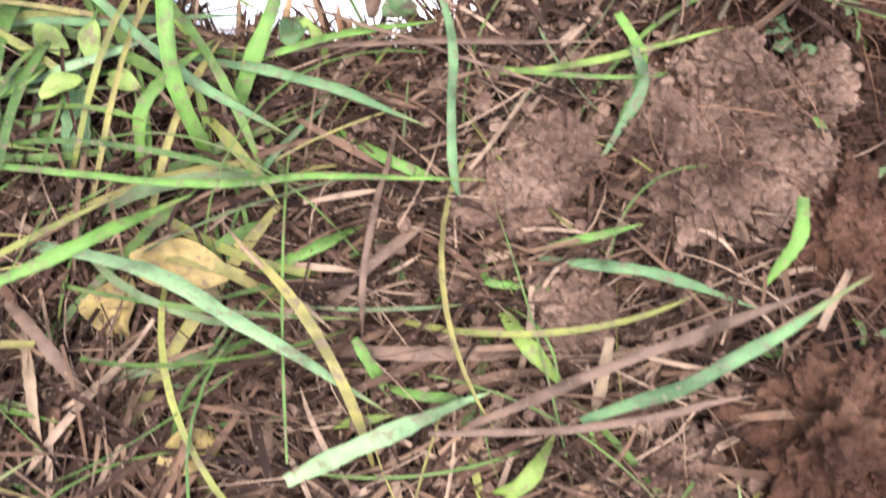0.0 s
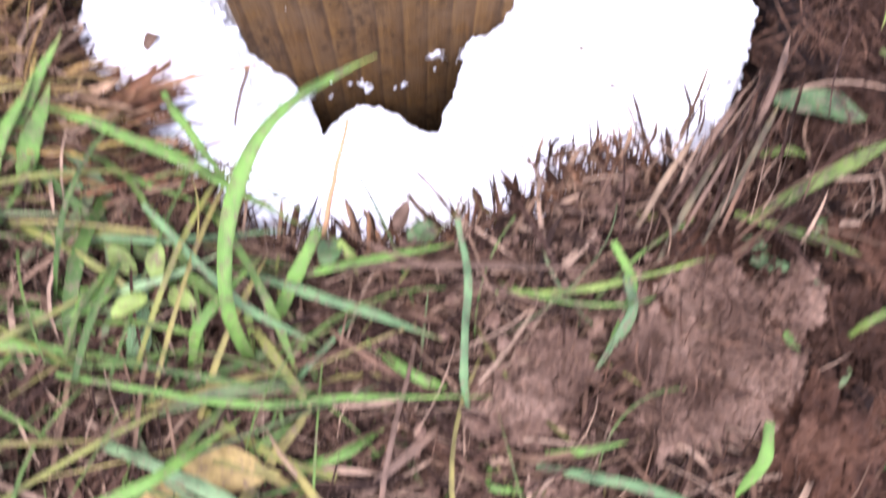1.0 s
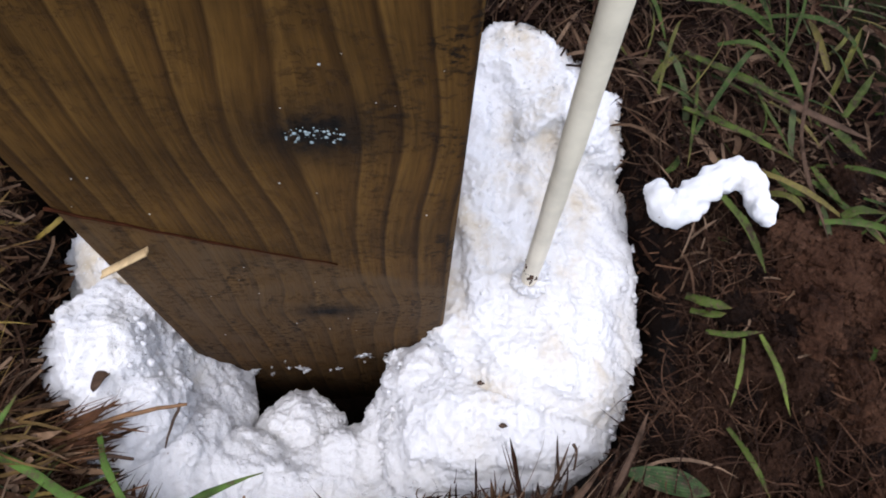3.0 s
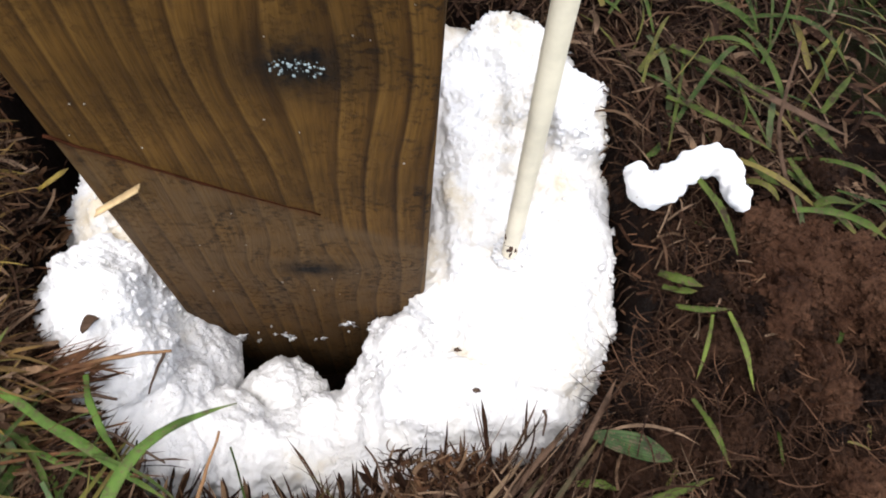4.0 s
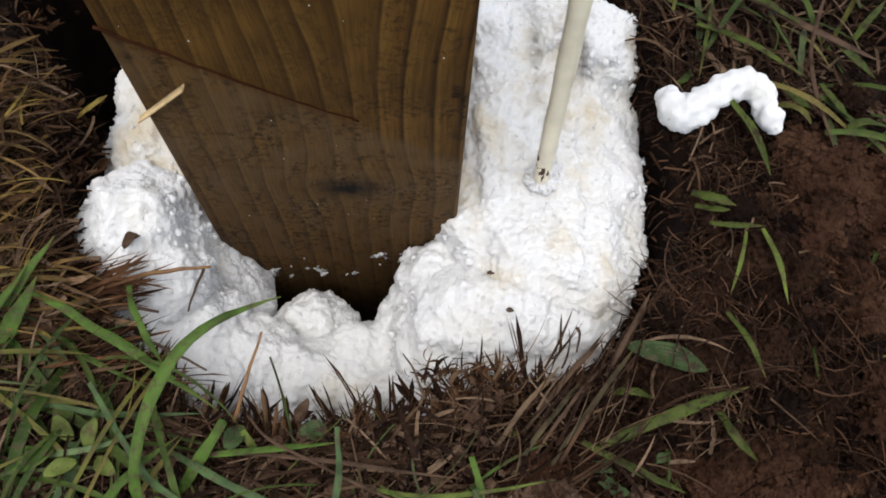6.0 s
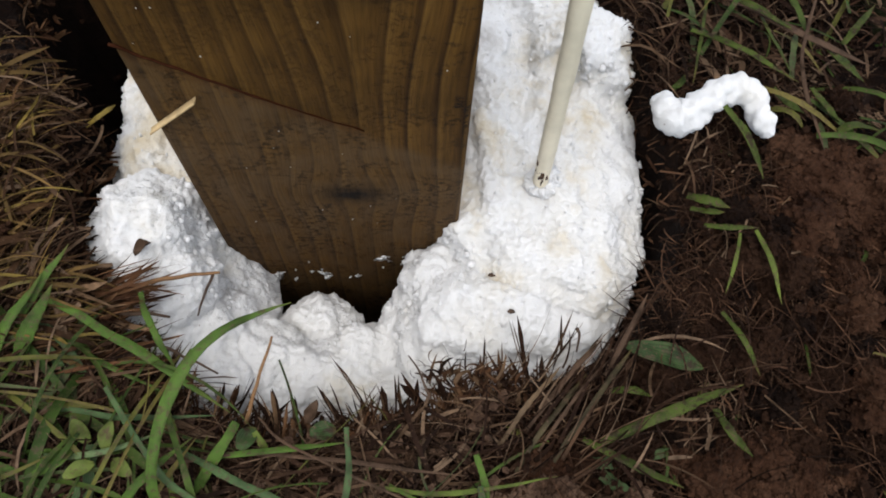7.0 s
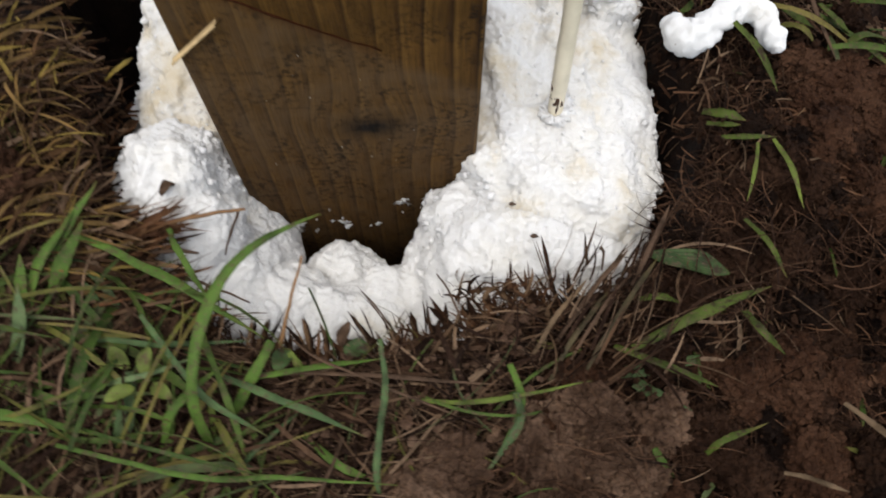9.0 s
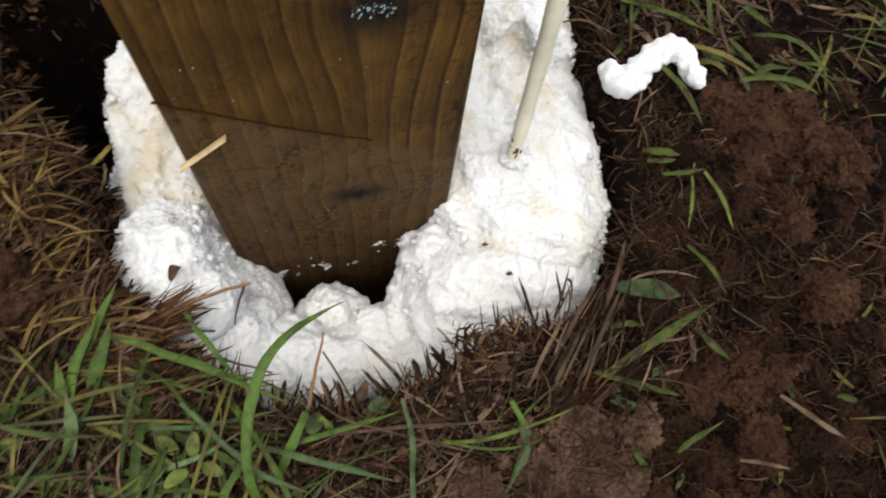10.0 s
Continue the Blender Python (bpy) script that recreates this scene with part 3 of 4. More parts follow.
foam_mass("foam_smear", LUMPS["back"], foam, "flattened cream stained foam beside the post", mat=STAINED)

for i in range(9):
    a, g = 0.7 * i, 0.0016 + 0.0022 * rng.random()
    v, f = rough_ball(4, (0.0798 + 0.0046 * math.cos(a), 0.0160 + 0.0046 * math.sin(a), -0.0125 + 0.002 * rng.random()), (g, g, g * 0.8), 0.55, 2.0, i + 90, 5)
    mesh_object("foam_clump", v, f, FOAM, foam)

skin = np.concatenate(SKIN)
grains, grain_rng = Batch(), np.random.default_rng(17)
grain_shapes = [rough_ball(1, (0, 0, 0), (1, 1, 1), 0.7, 1.3, i + 30, 4)[0] for i in range(10)]
for q in skin[grain_rng.choice(len(skin), 6000, replace=False)]:
    g = 0.0002 + 0.0005 * grain_rng.random() ** 3
    grains.add([q + g * p for p in grain_shapes[grain_rng.integers(10)]], ICO[1][1])
edge = np.concatenate(EDGE)
for q in edge[grain_rng.choice(len(edge), 2600, replace=False)]:
    g = 0.0004 + 0.0016 * grain_rng.random() ** 3
    grains.add([q + g * p for p in grain_shapes[grain_rng.integers(10)]], ICO[1][1])
tagged(grains.make("foam_grit", FOAM, parent=foam), "loose white foam crumbs", kind="stuff")

# a loose squiggle of foam on the soil
worm = spline([(0.1272, 0.0460, 0.008), (0.1268, 0.0385, 0.007), (0.1310, 0.0340, 0.007), (0.1395, 0.0385, 0.008), (0.1480, 0.0448, 0.009), (0.1565, 0.0465, 0.009), (0.1622, 0.0420, 0.008), (0.1632, 0.0345, 0.007), (0.1668, 0.0272, 0.006)], 110)
along = np.linspace(0, 1, 110)
thick = np.interp(along, [0.0, 0.04, 0.12, 0.24, 0.38, 0.55, 0.70, 0.82, 0.93, 1.0], [0.0012, 0.0050, 0.0066, 0.0082, 0.0068, 0.0062, 0.0060, 0.0048, 0.0050, 0.0014])
wv, wf = tube(worm, thick * 0.92, 32)
wv = np.array(wv)
mid = np.repeat(worm, 32, 0)
wn = (wv - mid) / (np.linalg.norm(wv - mid, axis=1)[:, None] + 1e-9)
wd = np.array([0.0012 * noise.fractal(Vector(p) * 200, 0.9, 2.1, 3) + 0.0026 * (0.45 - noise.voronoi(Vector(p) * 175)[0][0]) + 0.0007 * (0.45 - noise.voronoi(Vector(p) * 420)[0][0]) for p in wv])
wv = wv + wn * wd[:, None]
tagged(mesh_object("foam_squiggle", wv, wf, FOAM), "white curled squiggle of set foam lying on the soil", "foam")

# ---- the peeled stick in the foam ----
def stick():
    base = new("stirring_stick")
    tagged(base, "pale peeled wooden stick with a muddy tip stuck in the foam", "stick")
    c = spline([(0.0810, 0.0170, -0.045), (0.0765, 0.0130, 0.05), (0.0725, 0.0095, 0.12), (0.0640, 0.0060, 0.30)], 40)
    r = 0.0031 + 0.00008 * np.sin(np.arange(40) * 0.9)
    v, f = tube(c, r, 16)
    v = [p + 0.00015 * noise.noise(Vector(p) * 120) for p in v]
    mesh_object("rod", v, f, PEELED, base)
    for i in range(5):
        z = rng.uniform(-0.010, 0.012)
        a = rng.uniform(3.6, 5.2)
        s = rng.uniform(0.0012, 0.0021)
        v, f = rough_ball(3, (0.0792 + 0.0026 * math.cos(a), 0.0158 + 0.0026 * math.sin(a), z), (s * 0.7, s * 0.7, s * 2.6), 0.8, 1.8, i + 40)
        mesh_object("mud_smear", v, f, MUD, base, "dark wet mud on the stick" if i == 0 else "")


stick()

# ---- single blades, straws and stems that stand out ----
LOOK = {
    "green": "fresh green grass blade with dirt specks", "blue": "bluish green grass blade with dew", "pale": "broad pale green grass blade",
    "dirty": "dull green grass blade soiled with earth", "lime": "yellow-green young grass blade", "yellow": "yellowed piece of grass blade", "olive": "withered olive brown grass blade",
    "tan": "pale dry straw lying in the turf", "brown": "brown dead grass stem",
}


def key_blade(kind, width_mm, *points):
    straw = kind in ("tan", "brown", "yellow", "olive")
    c = spline(points, 22)
    c += 0.0005 * np.array([noise.noise_vector(Vector(p) * 90) for p in c])
    v, f, uv = ribbon(c, width_mm / 1000, 0.12 if straw else 0.2, (0.7, 0.62 if not straw else 0.8), True, rng.uniform(-0.35, 0.35), 0.00025)
    name = "dry_straw" if straw else "grass_blade"
    ob = mesh_object(name, v, f, PLANT[kind], uv=uv)
    tagged(ob, LOOK[kind], "straw" if straw else "grass blade", "dry straws in the turf" if straw else "grass blades round the hole")
    return ob


# the long blade that arches over the foam
key_blade("green", 3.6, (-0.0405, -0.1130, 0.000), (-0.0415, -0.1010, 0.0230), (-0.0380, -0.0830, 0.0330), (-0.0310, -0.0690, 0.0370), (-0.0190, -0.0600, 0.0410), (-0.0034, -0.0554, 0.0450))
key_blade("blue", 2.0, (0.0110, -0.0848, 0.0200), (0.0115, -0.1004, 0.0160), (0.0082, -0.1220, 0.0100), (0.0110, -0.1327, 0.0020))
key_blade("blue", 2.2, (-0.0626, -0.0715, 0.0160), (-0.0408, -0.0976, 0.0180), (-0.0239, -0.1090, 0.0080))
key_blade("blue", 2.3, (-0.0421, -0.0885, 0.0080), (-0.0174, -0.1008, 0.0140), (0.0054, -0.1105, 0.0060))
key_blade("green", 1.6, (-0.0819, -0.1097, 0.0160), (-0.0418, -0.1211, 0.0200), (-0.0192, -0.1226, 0.0180), (0.0146, -0.1254, 0.0100))
key_blade("pale", 3.0, (-0.0758, -0.1249, 0.0080), (-0.0502, -0.1371, 0.0220), (-0.0320, -0.1507, 0.0200), (-0.0101, -0.1686, 0.0040))
key_blade("pale", 3.8, (-0.0311, -0.1770, 0.0100), (-0.0152, -0.1720, 0.0140), (0.0088, -0.1668, 0.0080))
key_blade("blue", 2.5, (0.0239, -0.1749, 0.0120), (0.0440, -0.1703, 0.0240), (0.0738, -0.1582, 0.0300))
key_blade("blue", 2.4, (0.0234, -0.1419, 0.0040), (0.0438, -0.1488, 0.0080), (0.0663, -0.1582, 0.0020))
key_blade("green", 1.7, (0.0257, -0.1394, 0.0040), (0.0340, -0.1400, 0.0090), (0.0443, -0.1390, 0.0100))
key_blade("green", 2.8, (0.0774, -0.1384, 0.0100), (0.0744, -0.1473, 0.0090), (0.0673, -0.1549, 0.0030))
key_blade("blue", 2.6, (0.0508, -0.1007, 0.0100), (0.0509, -0.1096, 0.0080), (0.0394, -0.1234, 0.0030))
key_blade("blue", 4.8, (0.0919, -0.0949, -0.0080), (0.1023, -0.1043, -0.0060), (0.1202, -0.1135, -0.0120))
key_blade("blue", 4.3, (0.0830, -0.0913, -0.0080), (0.0991, -0.0910, -0.0060), (0.1247, -0.0853, -0.0120))
key_blade("green", 3.4, (-0.0216, -0.0827, 0.0180), (-0.0303, -0.0949, 0.0100), (-0.0395, -0.1057, 0.0010))
key_blade("lime", 2.4, (-0.0176, -0.0841, 0.0100), (-0.0151, -0.0880, 0.0080), (-0.0142, -0.0916, 0.0020))
key_blade("green", 2.4, (-0.0137, -0.1081, 0.0040), (-0.0029, -0.1184, 0.0080), (0.0078, -0.1225, 0.0030))
key_blade("blue", 1.5, (-0.0357, -0.1207, 0.0020), (-0.0264, -0.1128, 0.0090), (-0.0126, -0.0990, 0.0040))
key_blade("green", 2.6, (-0.0370, -0.1378, 0.0030), (-0.0208, -0.1340, 0.0090), (-0.0104, -0.1289, 0.0040))
key_blade("lime", 3.3, (0.0142, -0.1515, 0.0030), (0.0177, -0.1601, 0.0080), (0.0244, -0.1684, 0.0020))
key_blade("green", 2.4, (-0.0158, -0.1530, 0.0100), (-0.0135, -0.1585, 0.0070), (-0.0094, -0.1670, 0.0010))
key_blade("green", 2.3, (-0.0705, -0.1394, 0.0340), (-0.0536, -0.1350, 0.0360), (-0.0398, -0.1250, 0.0240))
key_blade("green", 4.6, (-0.0842, -0.0956, 0.0120), (-0.0721, -0.0942, 0.0180), (-0.0700, -0.0829, 0.0060))
key_blade("blue", 5.0, (-0.0656, -0.0882, 0.0120), (-0.0658, -0.1024, 0.0100), (-0.0702, -0.1177, 0.0030))
key_blade("tan", 4.3, (-0.0878, -0.1031, 0.0060), (-0.0742, -0.0993, 0.0100), (-0.0683, -0.0907, 0.0050))
key_blade("lime", 1.7, (-0.0408, -0.0957, 0.0120), (-0.0402, -0.1019, 0.0090), (-0.0407, -0.1092, 0.0020))
key_blade("blue", 1.8, (-0.0688, -0.1483, 0.0010), (-0.0565, -0.1538, 0.0050), (-0.0484, -0.1571, 0.0020))
key_blade("lime", 1.8, (-0.0224, -0.1683, 0.0020), (-0.0165, -0.1682, 0.0060), (-0.0099, -0.1681, 0.0060))
key_blade("lime", 3.3, (0.0059, -0.1865, 0.0020), (0.0123, -0.1835, 0.0080), (0.0203, -0.1760, 0.0040))
key_blade("green", 2.0, (-0.0104, -0.1631, 0.0040), (-0.0031, -0.1661, 0.0080), (0.0065, -0.1682, 0.0060))
key_blade("green", 1.8, (0.0267, -0.1770, 0.0020), (0.0277, -0.1820, 0.0030), (0.0306, -0.1874, 0.0000))
key_blade("green", 1.6, (0.0126, -0.1410, 0.0020), (0.0126, -0.1454, 0.0060), (0.0287, -0.1490, 0.0030))
key_blade("green", 2.9, (0.0934, -0.1170, -0.0040), (0.0953, -0.1217, -0.0050), (0.1015, -0.1255, -0.0120))
key_blade("brown", 2.0, (0.0035, -0.1724, 0.0080), (0.0258, -0.1671, 0.0200), (0.0697, -0.1582, 0.0220))
key_blade("brown", 1.5, (-0.0041, -0.1725, 0.0100), (0.0242, -0.1761, 0.0140), (0.0567, -0.1748, 0.0120))
key_blade("brown", 0.9, (-0.0172, -0.0794, 0.0080), (-0.0045, -0.0898, 0.0140), (0.0405, -0.1091, 0.0060))
key_blade("lime", 1.5, (0.0193, -0.1000, 0.0060), (0.0415, -0.1027, 0.0100), (0.0746, -0.0975, 0.0080))
key_blade("tan", 0.9, (-0.0407, -0.1237, 0.0040), (-0.0301, -0.1383, 0.0140), (-0.0188, -0.1520, 0.0060))
key_blade("brown", 1.3, (-0.0018, -0.1101, 0.0060), (-0.0105, -0.1357, 0.0140), (-0.0145, -0.1527, 0.0060))
key_blade("tan", 2.3, (0.0302, -0.1608, 0.0200), (0.0294, -0.1667, 0.0140), (0.0283, -0.1746, 0.0020))
key_blade("brown", 2.3, (-0.0813, -0.1342, 0.0100), (-0.0701, -0.1464, 0.0160), (-0.0670, -0.1556, 0.0080))
key_blade("tan", 3.1, (-0.0772, -0.1414, 0.0100), (-0.0733, -0.1549, 0.0140), (-0.0768, -0.1726, 0.0060))
key_blade("brown", 0.9, (-0.0397, -0.1529, 0.0020), (-0.0372, -0.1665, 0.0060), (-0.0371, -0.1729, 0.0020))
key_blade("tan", 2.6, (-0.0844, -0.1104, 0.0040), (-0.0755, -0.1149, 0.0080), (-0.0712, -0.1151, 0.0030))
key_blade("brown", 2.9, (-0.0240, -0.1530, 0.0020), (-0.0061, -0.1568, 0.0060), (0.0171, -0.1606, 0.0030))
key_blade("brown", 2.2, (-0.0258, -0.1493, 0.0020), (-0.0103, -0.1389, 0.0080), (0.0037, -0.1291, 0.0040))
key_blade("green", 3.0, (-0.0929, -0.0390, 0.0140), (-0.0572, -0.0593, 0.0160), (-0.0272, -0.0772, 0.0040))
key_blade("green", 2.1, (-0.1016, -0.0970, 0.0100), (-0.0734, -0.0925, 0.0120), (-0.0499, -0.0884, 0.0060))
key_blade("green", 4.0, (-0.1027, -0.0776, 0.0020), (-0.0973, -0.0593, 0.0160), (-0.0861, -0.0371, 0.0220))
key_blade("blue", 3.2, (-0.0847, -0.0573, 0.0120), (-0.0796, -0.0650, 0.0100), (-0.0787, -0.0752, 0.0030))
key_blade("blue", 1.8, (-0.0935, -0.0739, 0.0100), (-0.0588, -0.0798, 0.0120), (-0.0310, -0.0788, 0.0060))
key_blade("lime", 1.6, (-0.1228, -0.0032, 0.0060), (-0.1126, -0.0155, 0.0090), (-0.1053, -0.0313, 0.0040))
key_blade("yellow", 1.8, (-0.1342, 0.0357, 0.0060), (-0.1242, 0.0330, 0.0080), (-0.1178, 0.0324, 0.0060))
key_blade("yellow", 2.0, (-0.0944, 0.0323, 0.0000), (-0.0886, 0.0353, 0.0030), (-0.0844, 0.0411, 0.0020))
key_blade("green", 4.7, (-0.1055, -0.0798, 0.0040), (-0.0976, -0.0752, 0.0080), (-0.0964, -0.0654, 0.0040))
key_blade("blue", 2.5, (-0.0880, -0.0495, 0.0140), (-0.0783, -0.0582, 0.0120), (-0.0662, -0.0752, 0.0030))
key_blade("dirty", 3.2, (0.1484, 0.1040, 0.0060), (0.1656, 0.0867, 0.0120), (0.1875, 0.0753, 0.0080))
key_blade("dirty", 2.5, (0.1421, 0.0763, 0.0080), (0.1585, 0.0629, 0.0130), (0.1824, 0.0527, 0.0060))
key_blade("dirty", 4.3, (0.1989, 0.0685, 0.0060), (0.2015, 0.0584, 0.0090), (0.2098, 0.0538, 0.0050))
key_blade("dirty", 3.2, (0.2054, 0.0721, 0.0060), (0.2111, 0.0784, 0.0090), (0.2239, 0.0932, 0.0060))
key_blade("dirty", 2.2, (0.1727, 0.0877, 0.0060), (0.1746, 0.0683, 0.0100), (0.1822, 0.0558, 0.0040))
key_blade("dirty", 1.4, (0.1538, 0.1004, 0.0050), (0.1452, 0.0715, 0.0090), (0.1405, 0.0524, 0.0040))
key_blade("dirty", 2.9, (0.1721, 0.0536, 0.0030), (0.1744, 0.0413, 0.0080), (0.1831, 0.0391, 0.0040))
key_blade("dirty", 4.3, (0.1927, 0.0291, 0.0060), (0.1985, 0.0305, 0.0080), (0.2123, 0.0314, 0.0040))
key_blade("dirty", 2.9, (0.1888, 0.0522, 0.0030), (0.1902, 0.0395, 0.0070), (0.1979, 0.0344, 0.0030))
key_blade("dirty", 3.6, (0.1460, 0.0350, 0.0140), (0.1551, 0.0237, 0.0100), (0.1607, 0.0096, 0.0040))
key_blade("dirty", 3.2, (0.1309, 0.0018, 0.0040), (0.1371, -0.0025, 0.0080), (0.1455, -0.0033, 0.0050))
key_blade("dirty", 3.3, (0.1311, -0.0036, 0.0040), (0.1373, -0.0061, 0.0060), (0.1431, -0.0051, 0.0050))
key_blade("dirty", 2.0, (0.1331, -0.0120, 0.0080), (0.1410, -0.0143, 0.0110), (0.1532, -0.0128, 0.0080))
key_blade("lime", 1.4, (0.1458, -0.0151, 0.0080), (0.1417, -0.0264, 0.0080), (0.1384, -0.0364, 0.0040))
key_blade("lime", 1.8, (0.1518, -0.0137, 0.0080), (0.1546, -0.0267, 0.0090), (0.1573, -0.0405, 0.0040))
key_blade("dirty", 3.6, (0.0901, -0.0866, 0.0030), (0.1127, -0.0777, 0.0090), (0.1390, -0.0686, 0.0040))
key_blade("dirty", 2.8, (0.0844, -0.0855, 0.0030), (0.0995, -0.0954, 0.0080), (0.1142, -0.1008, 0.0040))
key_blade("dirty", 3.6, (0.1279, -0.0768, 0.0040), (0.1304, -0.0860, 0.0080), (0.1379, -0.0914, 0.0030))
key_blade("dirty", 2.0, (0.1362, -0.0432, 0.0040), (0.1398, -0.0548, 0.0080), (0.1452, -0.0654, 0.0030))
key_blade("dirty", 2.6, (0.0948, -0.0707, 0.0030), (0.1017, -0.0707, 0.0050), (0.1086, -0.0721, 0.0030))
key_blade("brown", 3.2, (0.1506, 0.1060, 0.0040), (0.1776, 0.0807, 0.0090), (0.2138, 0.0609, 0.0060))
key_blade("tan", 1.6, (0.0577, -0.0876, 0.0020), (0.0665, -0.0762, 0.0080), (0.0788, -0.0623, 0.0040))
key_blade("olive", 1.6, (0.0625, -0.0957, 0.0020), (0.0725, -0.0815, 0.0080), (0.0874, -0.0649, 0.0040))
key_blade("brown", 1.2, (0.0701, -0.0888, 0.0020), (0.0812, -0.0744, 0.0080), (0.0955, -0.0596, 0.0040))
key_blade("olive", 1.7, (0.0746, -0.0923, 0.0020), (0.0872, -0.0755, 0.0090), (0.1035, -0.0560, 0.0050))
key_blade("brown", 1.7, (0.0938, -0.0648, 0.0020), (0.1008, -0.0532, 0.0090), (0.1108, -0.0369, 0.0050))
key_blade("brown", 1.8, (0.0661, -0.0832, 0.0020), (0.0790, -0.0681, 0.0080), (0.0933, -0.0530, 0.0050))
key_blade("brown", 1.4, (0.2048, 0.1083, 0.0060), (0.1833, 0.0587, 0.0100), (0.1854, 0.0205, 0.0060))
key_blade("brown", 1.4, (-0.0444, -0.0932, 0.0080), (-0.0117, -0.0910, 0.0100), (0.0470, -0.0976, 0.0080))
key_blade("green", 2.1, (-0.0325, -0.0921, 0.0080), (-0.0097, -0.0900, 0.0120), (0.0104, -0.0871, 0.0080))
key_blade("pale", 4.4, (-0.1052, -0.0879, 0.0040), (-0.0958, -0.0768, 0.0200), (-0.0938, -0.0649, 0.0300))
key_blade("green", 4.4, (-0.0973, -0.0693, 0.0040), (-0.0884, -0.0555, 0.0180), (-0.0820, -0.0408, 0.0220))
key_blade("green", 3.3, (-0.1323, -0.1013, 0.0140), (-0.1005, -0.1005, 0.0200), (-0.0708, -0.1074, 0.0120))
key_blade("green", 3.0, (-0.1301, -0.0868, 0.0060), (-0.1110, -0.0873, 0.0140), (-0.0844, -0.0969, 0.0120), (-0.0625, -0.1066, 0.0060))
key_blade("green", 4.1, (-0.1378, -0.0844, 0.0040), (-0.1233, -0.0988, 0.0120), (-0.1163, -0.1097, 0.0080))
key_blade("pale", 1.7, (-0.0904, -0.0898, 0.0060), (-0.0635, -0.0918, 0.0160), (-0.0431, -0.0843, 0.0140))
key_blade("yellow", 1.5, (-0.1287, 0.0059, 0.0050), (-0.1133, -0.0019, 0.0100), (-0.1024, -0.0201, 0.0060))
key_blade("lime", 4.5, (-0.1314, 0.0360, 0.0040), (-0.1197, 0.0057, 0.0120), (-0.1147, -0.0064, 0.0060))
key_blade("brown", 1.9, (-0.1382, 0.0538, 0.0060), (-0.1163, 0.0193, 0.0140), (-0.1048, -0.0001, 0.0080))
key_blade("green", 2.2, (-0.0603, -0.0381, 0.0080), (-0.0521, -0.0526, 0.0140), (-0.0443, -0.0657, 0.0060))
key_blade("lime", 2.3, (-0.0485, -0.0707, 0.0040), (-0.0441, -0.0797, 0.0120), (-0.0420, -0.0848, 0.0040))
key_blade("lime", 3.8, (-0.1417, -0.0420, 0.0060), (-0.1241, -0.0528, 0.0120), (-0.1107, -0.0511, 0.0080))
key_blade("green", 1.9, (-0.0800, -0.0502, 0.0060), (-0.0683, -0.0623, 0.0120), (-0.0461, -0.0723, 0.0080))
key_blade("green", 2.6, (-0.0557, -0.1105, 0.0040), (-0.0492, -0.1007, 0.0160), (-0.0368, -0.0860, 0.0100))
key_blade("green", 3.9, (-0.1080, -0.0722, 0.0040), (-0.1007, -0.0620, 0.0160), (-0.1000, -0.0518, 0.0220))
key_blade("green", 3.9, (-0.1013, -0.0597, 0.0040), (-0.0928, -0.0478, 0.0160), (-0.0790, -0.0281, 0.0240))
key_blade("green", 2.4, (-0.1243, -0.0861, 0.0060), (-0.0936, -0.0907, 0.0120), (-0.0600, -0.0877, 0.0080))
key_blade("tan", 2.0, (0.1527, -0.1075, 0.0020), (0.1589, -0.1182, 0.0080), (0.1704, -0.1272, 0.0040))
key_blade("tan", 1.6, (0.1292, -0.1272, 0.0020), (0.1356, -0.1297, 0.0050), (0.1464, -0.1337, 0.0030))
key_blade("dirty", 2.1, (0.1080, -0.1198, 0.0000), (0.1124, -0.1171, 0.0050), (0.1272, -0.1124, 0.0030))
key_blade("green", 2.4, (0.0499, -0.0912, 0.0080), (0.0525, -0.1038, 0.0080), (0.0444, -0.1175, 0.0030))


# ---- leaves ----
def leaf(name, mat, centre, length, width, yaw, tilt, label, curl=0.3, waver=0.0):
    n, m = 12, 7
    verts, faces, uv = [], [], []
    for i in range(n):
        s = i / (n - 1)
        w = width * math.sin(math.pi * (0.06 + 0.90 * s)) ** 0.75
        for j in range(m):
            q = j / (m - 1) - 0.5
            x, y = (s - 0.5) * length, q * w
            z = curl * (4 * q * q * w * 0.5) - curl * length * (s - 0.5) ** 2 + waver * math.sin(9 * s + 5 * q) * width * 0.12
            verts.append((x, y, z)), uv.append((s, q + 0.5))
    for i in range(n - 1):
        for j in range(m - 1):
            k = i * m + j
            faces.append((k, k + m, k + m + 1, k + 1))
    M = pose(*centre, 0, tilt, yaw)
    k = len(verts)
    verts = verts + [(x, y, z - 0.00035) for x, y, z in verts]
    uv = uv + uv
    faces = faces + [tuple(k + i for i in reversed(f)) for f in faces]
    ob = mesh_object(name, [M @ Vector(v) for v in verts], faces, mat, uv=uv)
    tagged(ob, label, "leaf", "leaves in the turf")


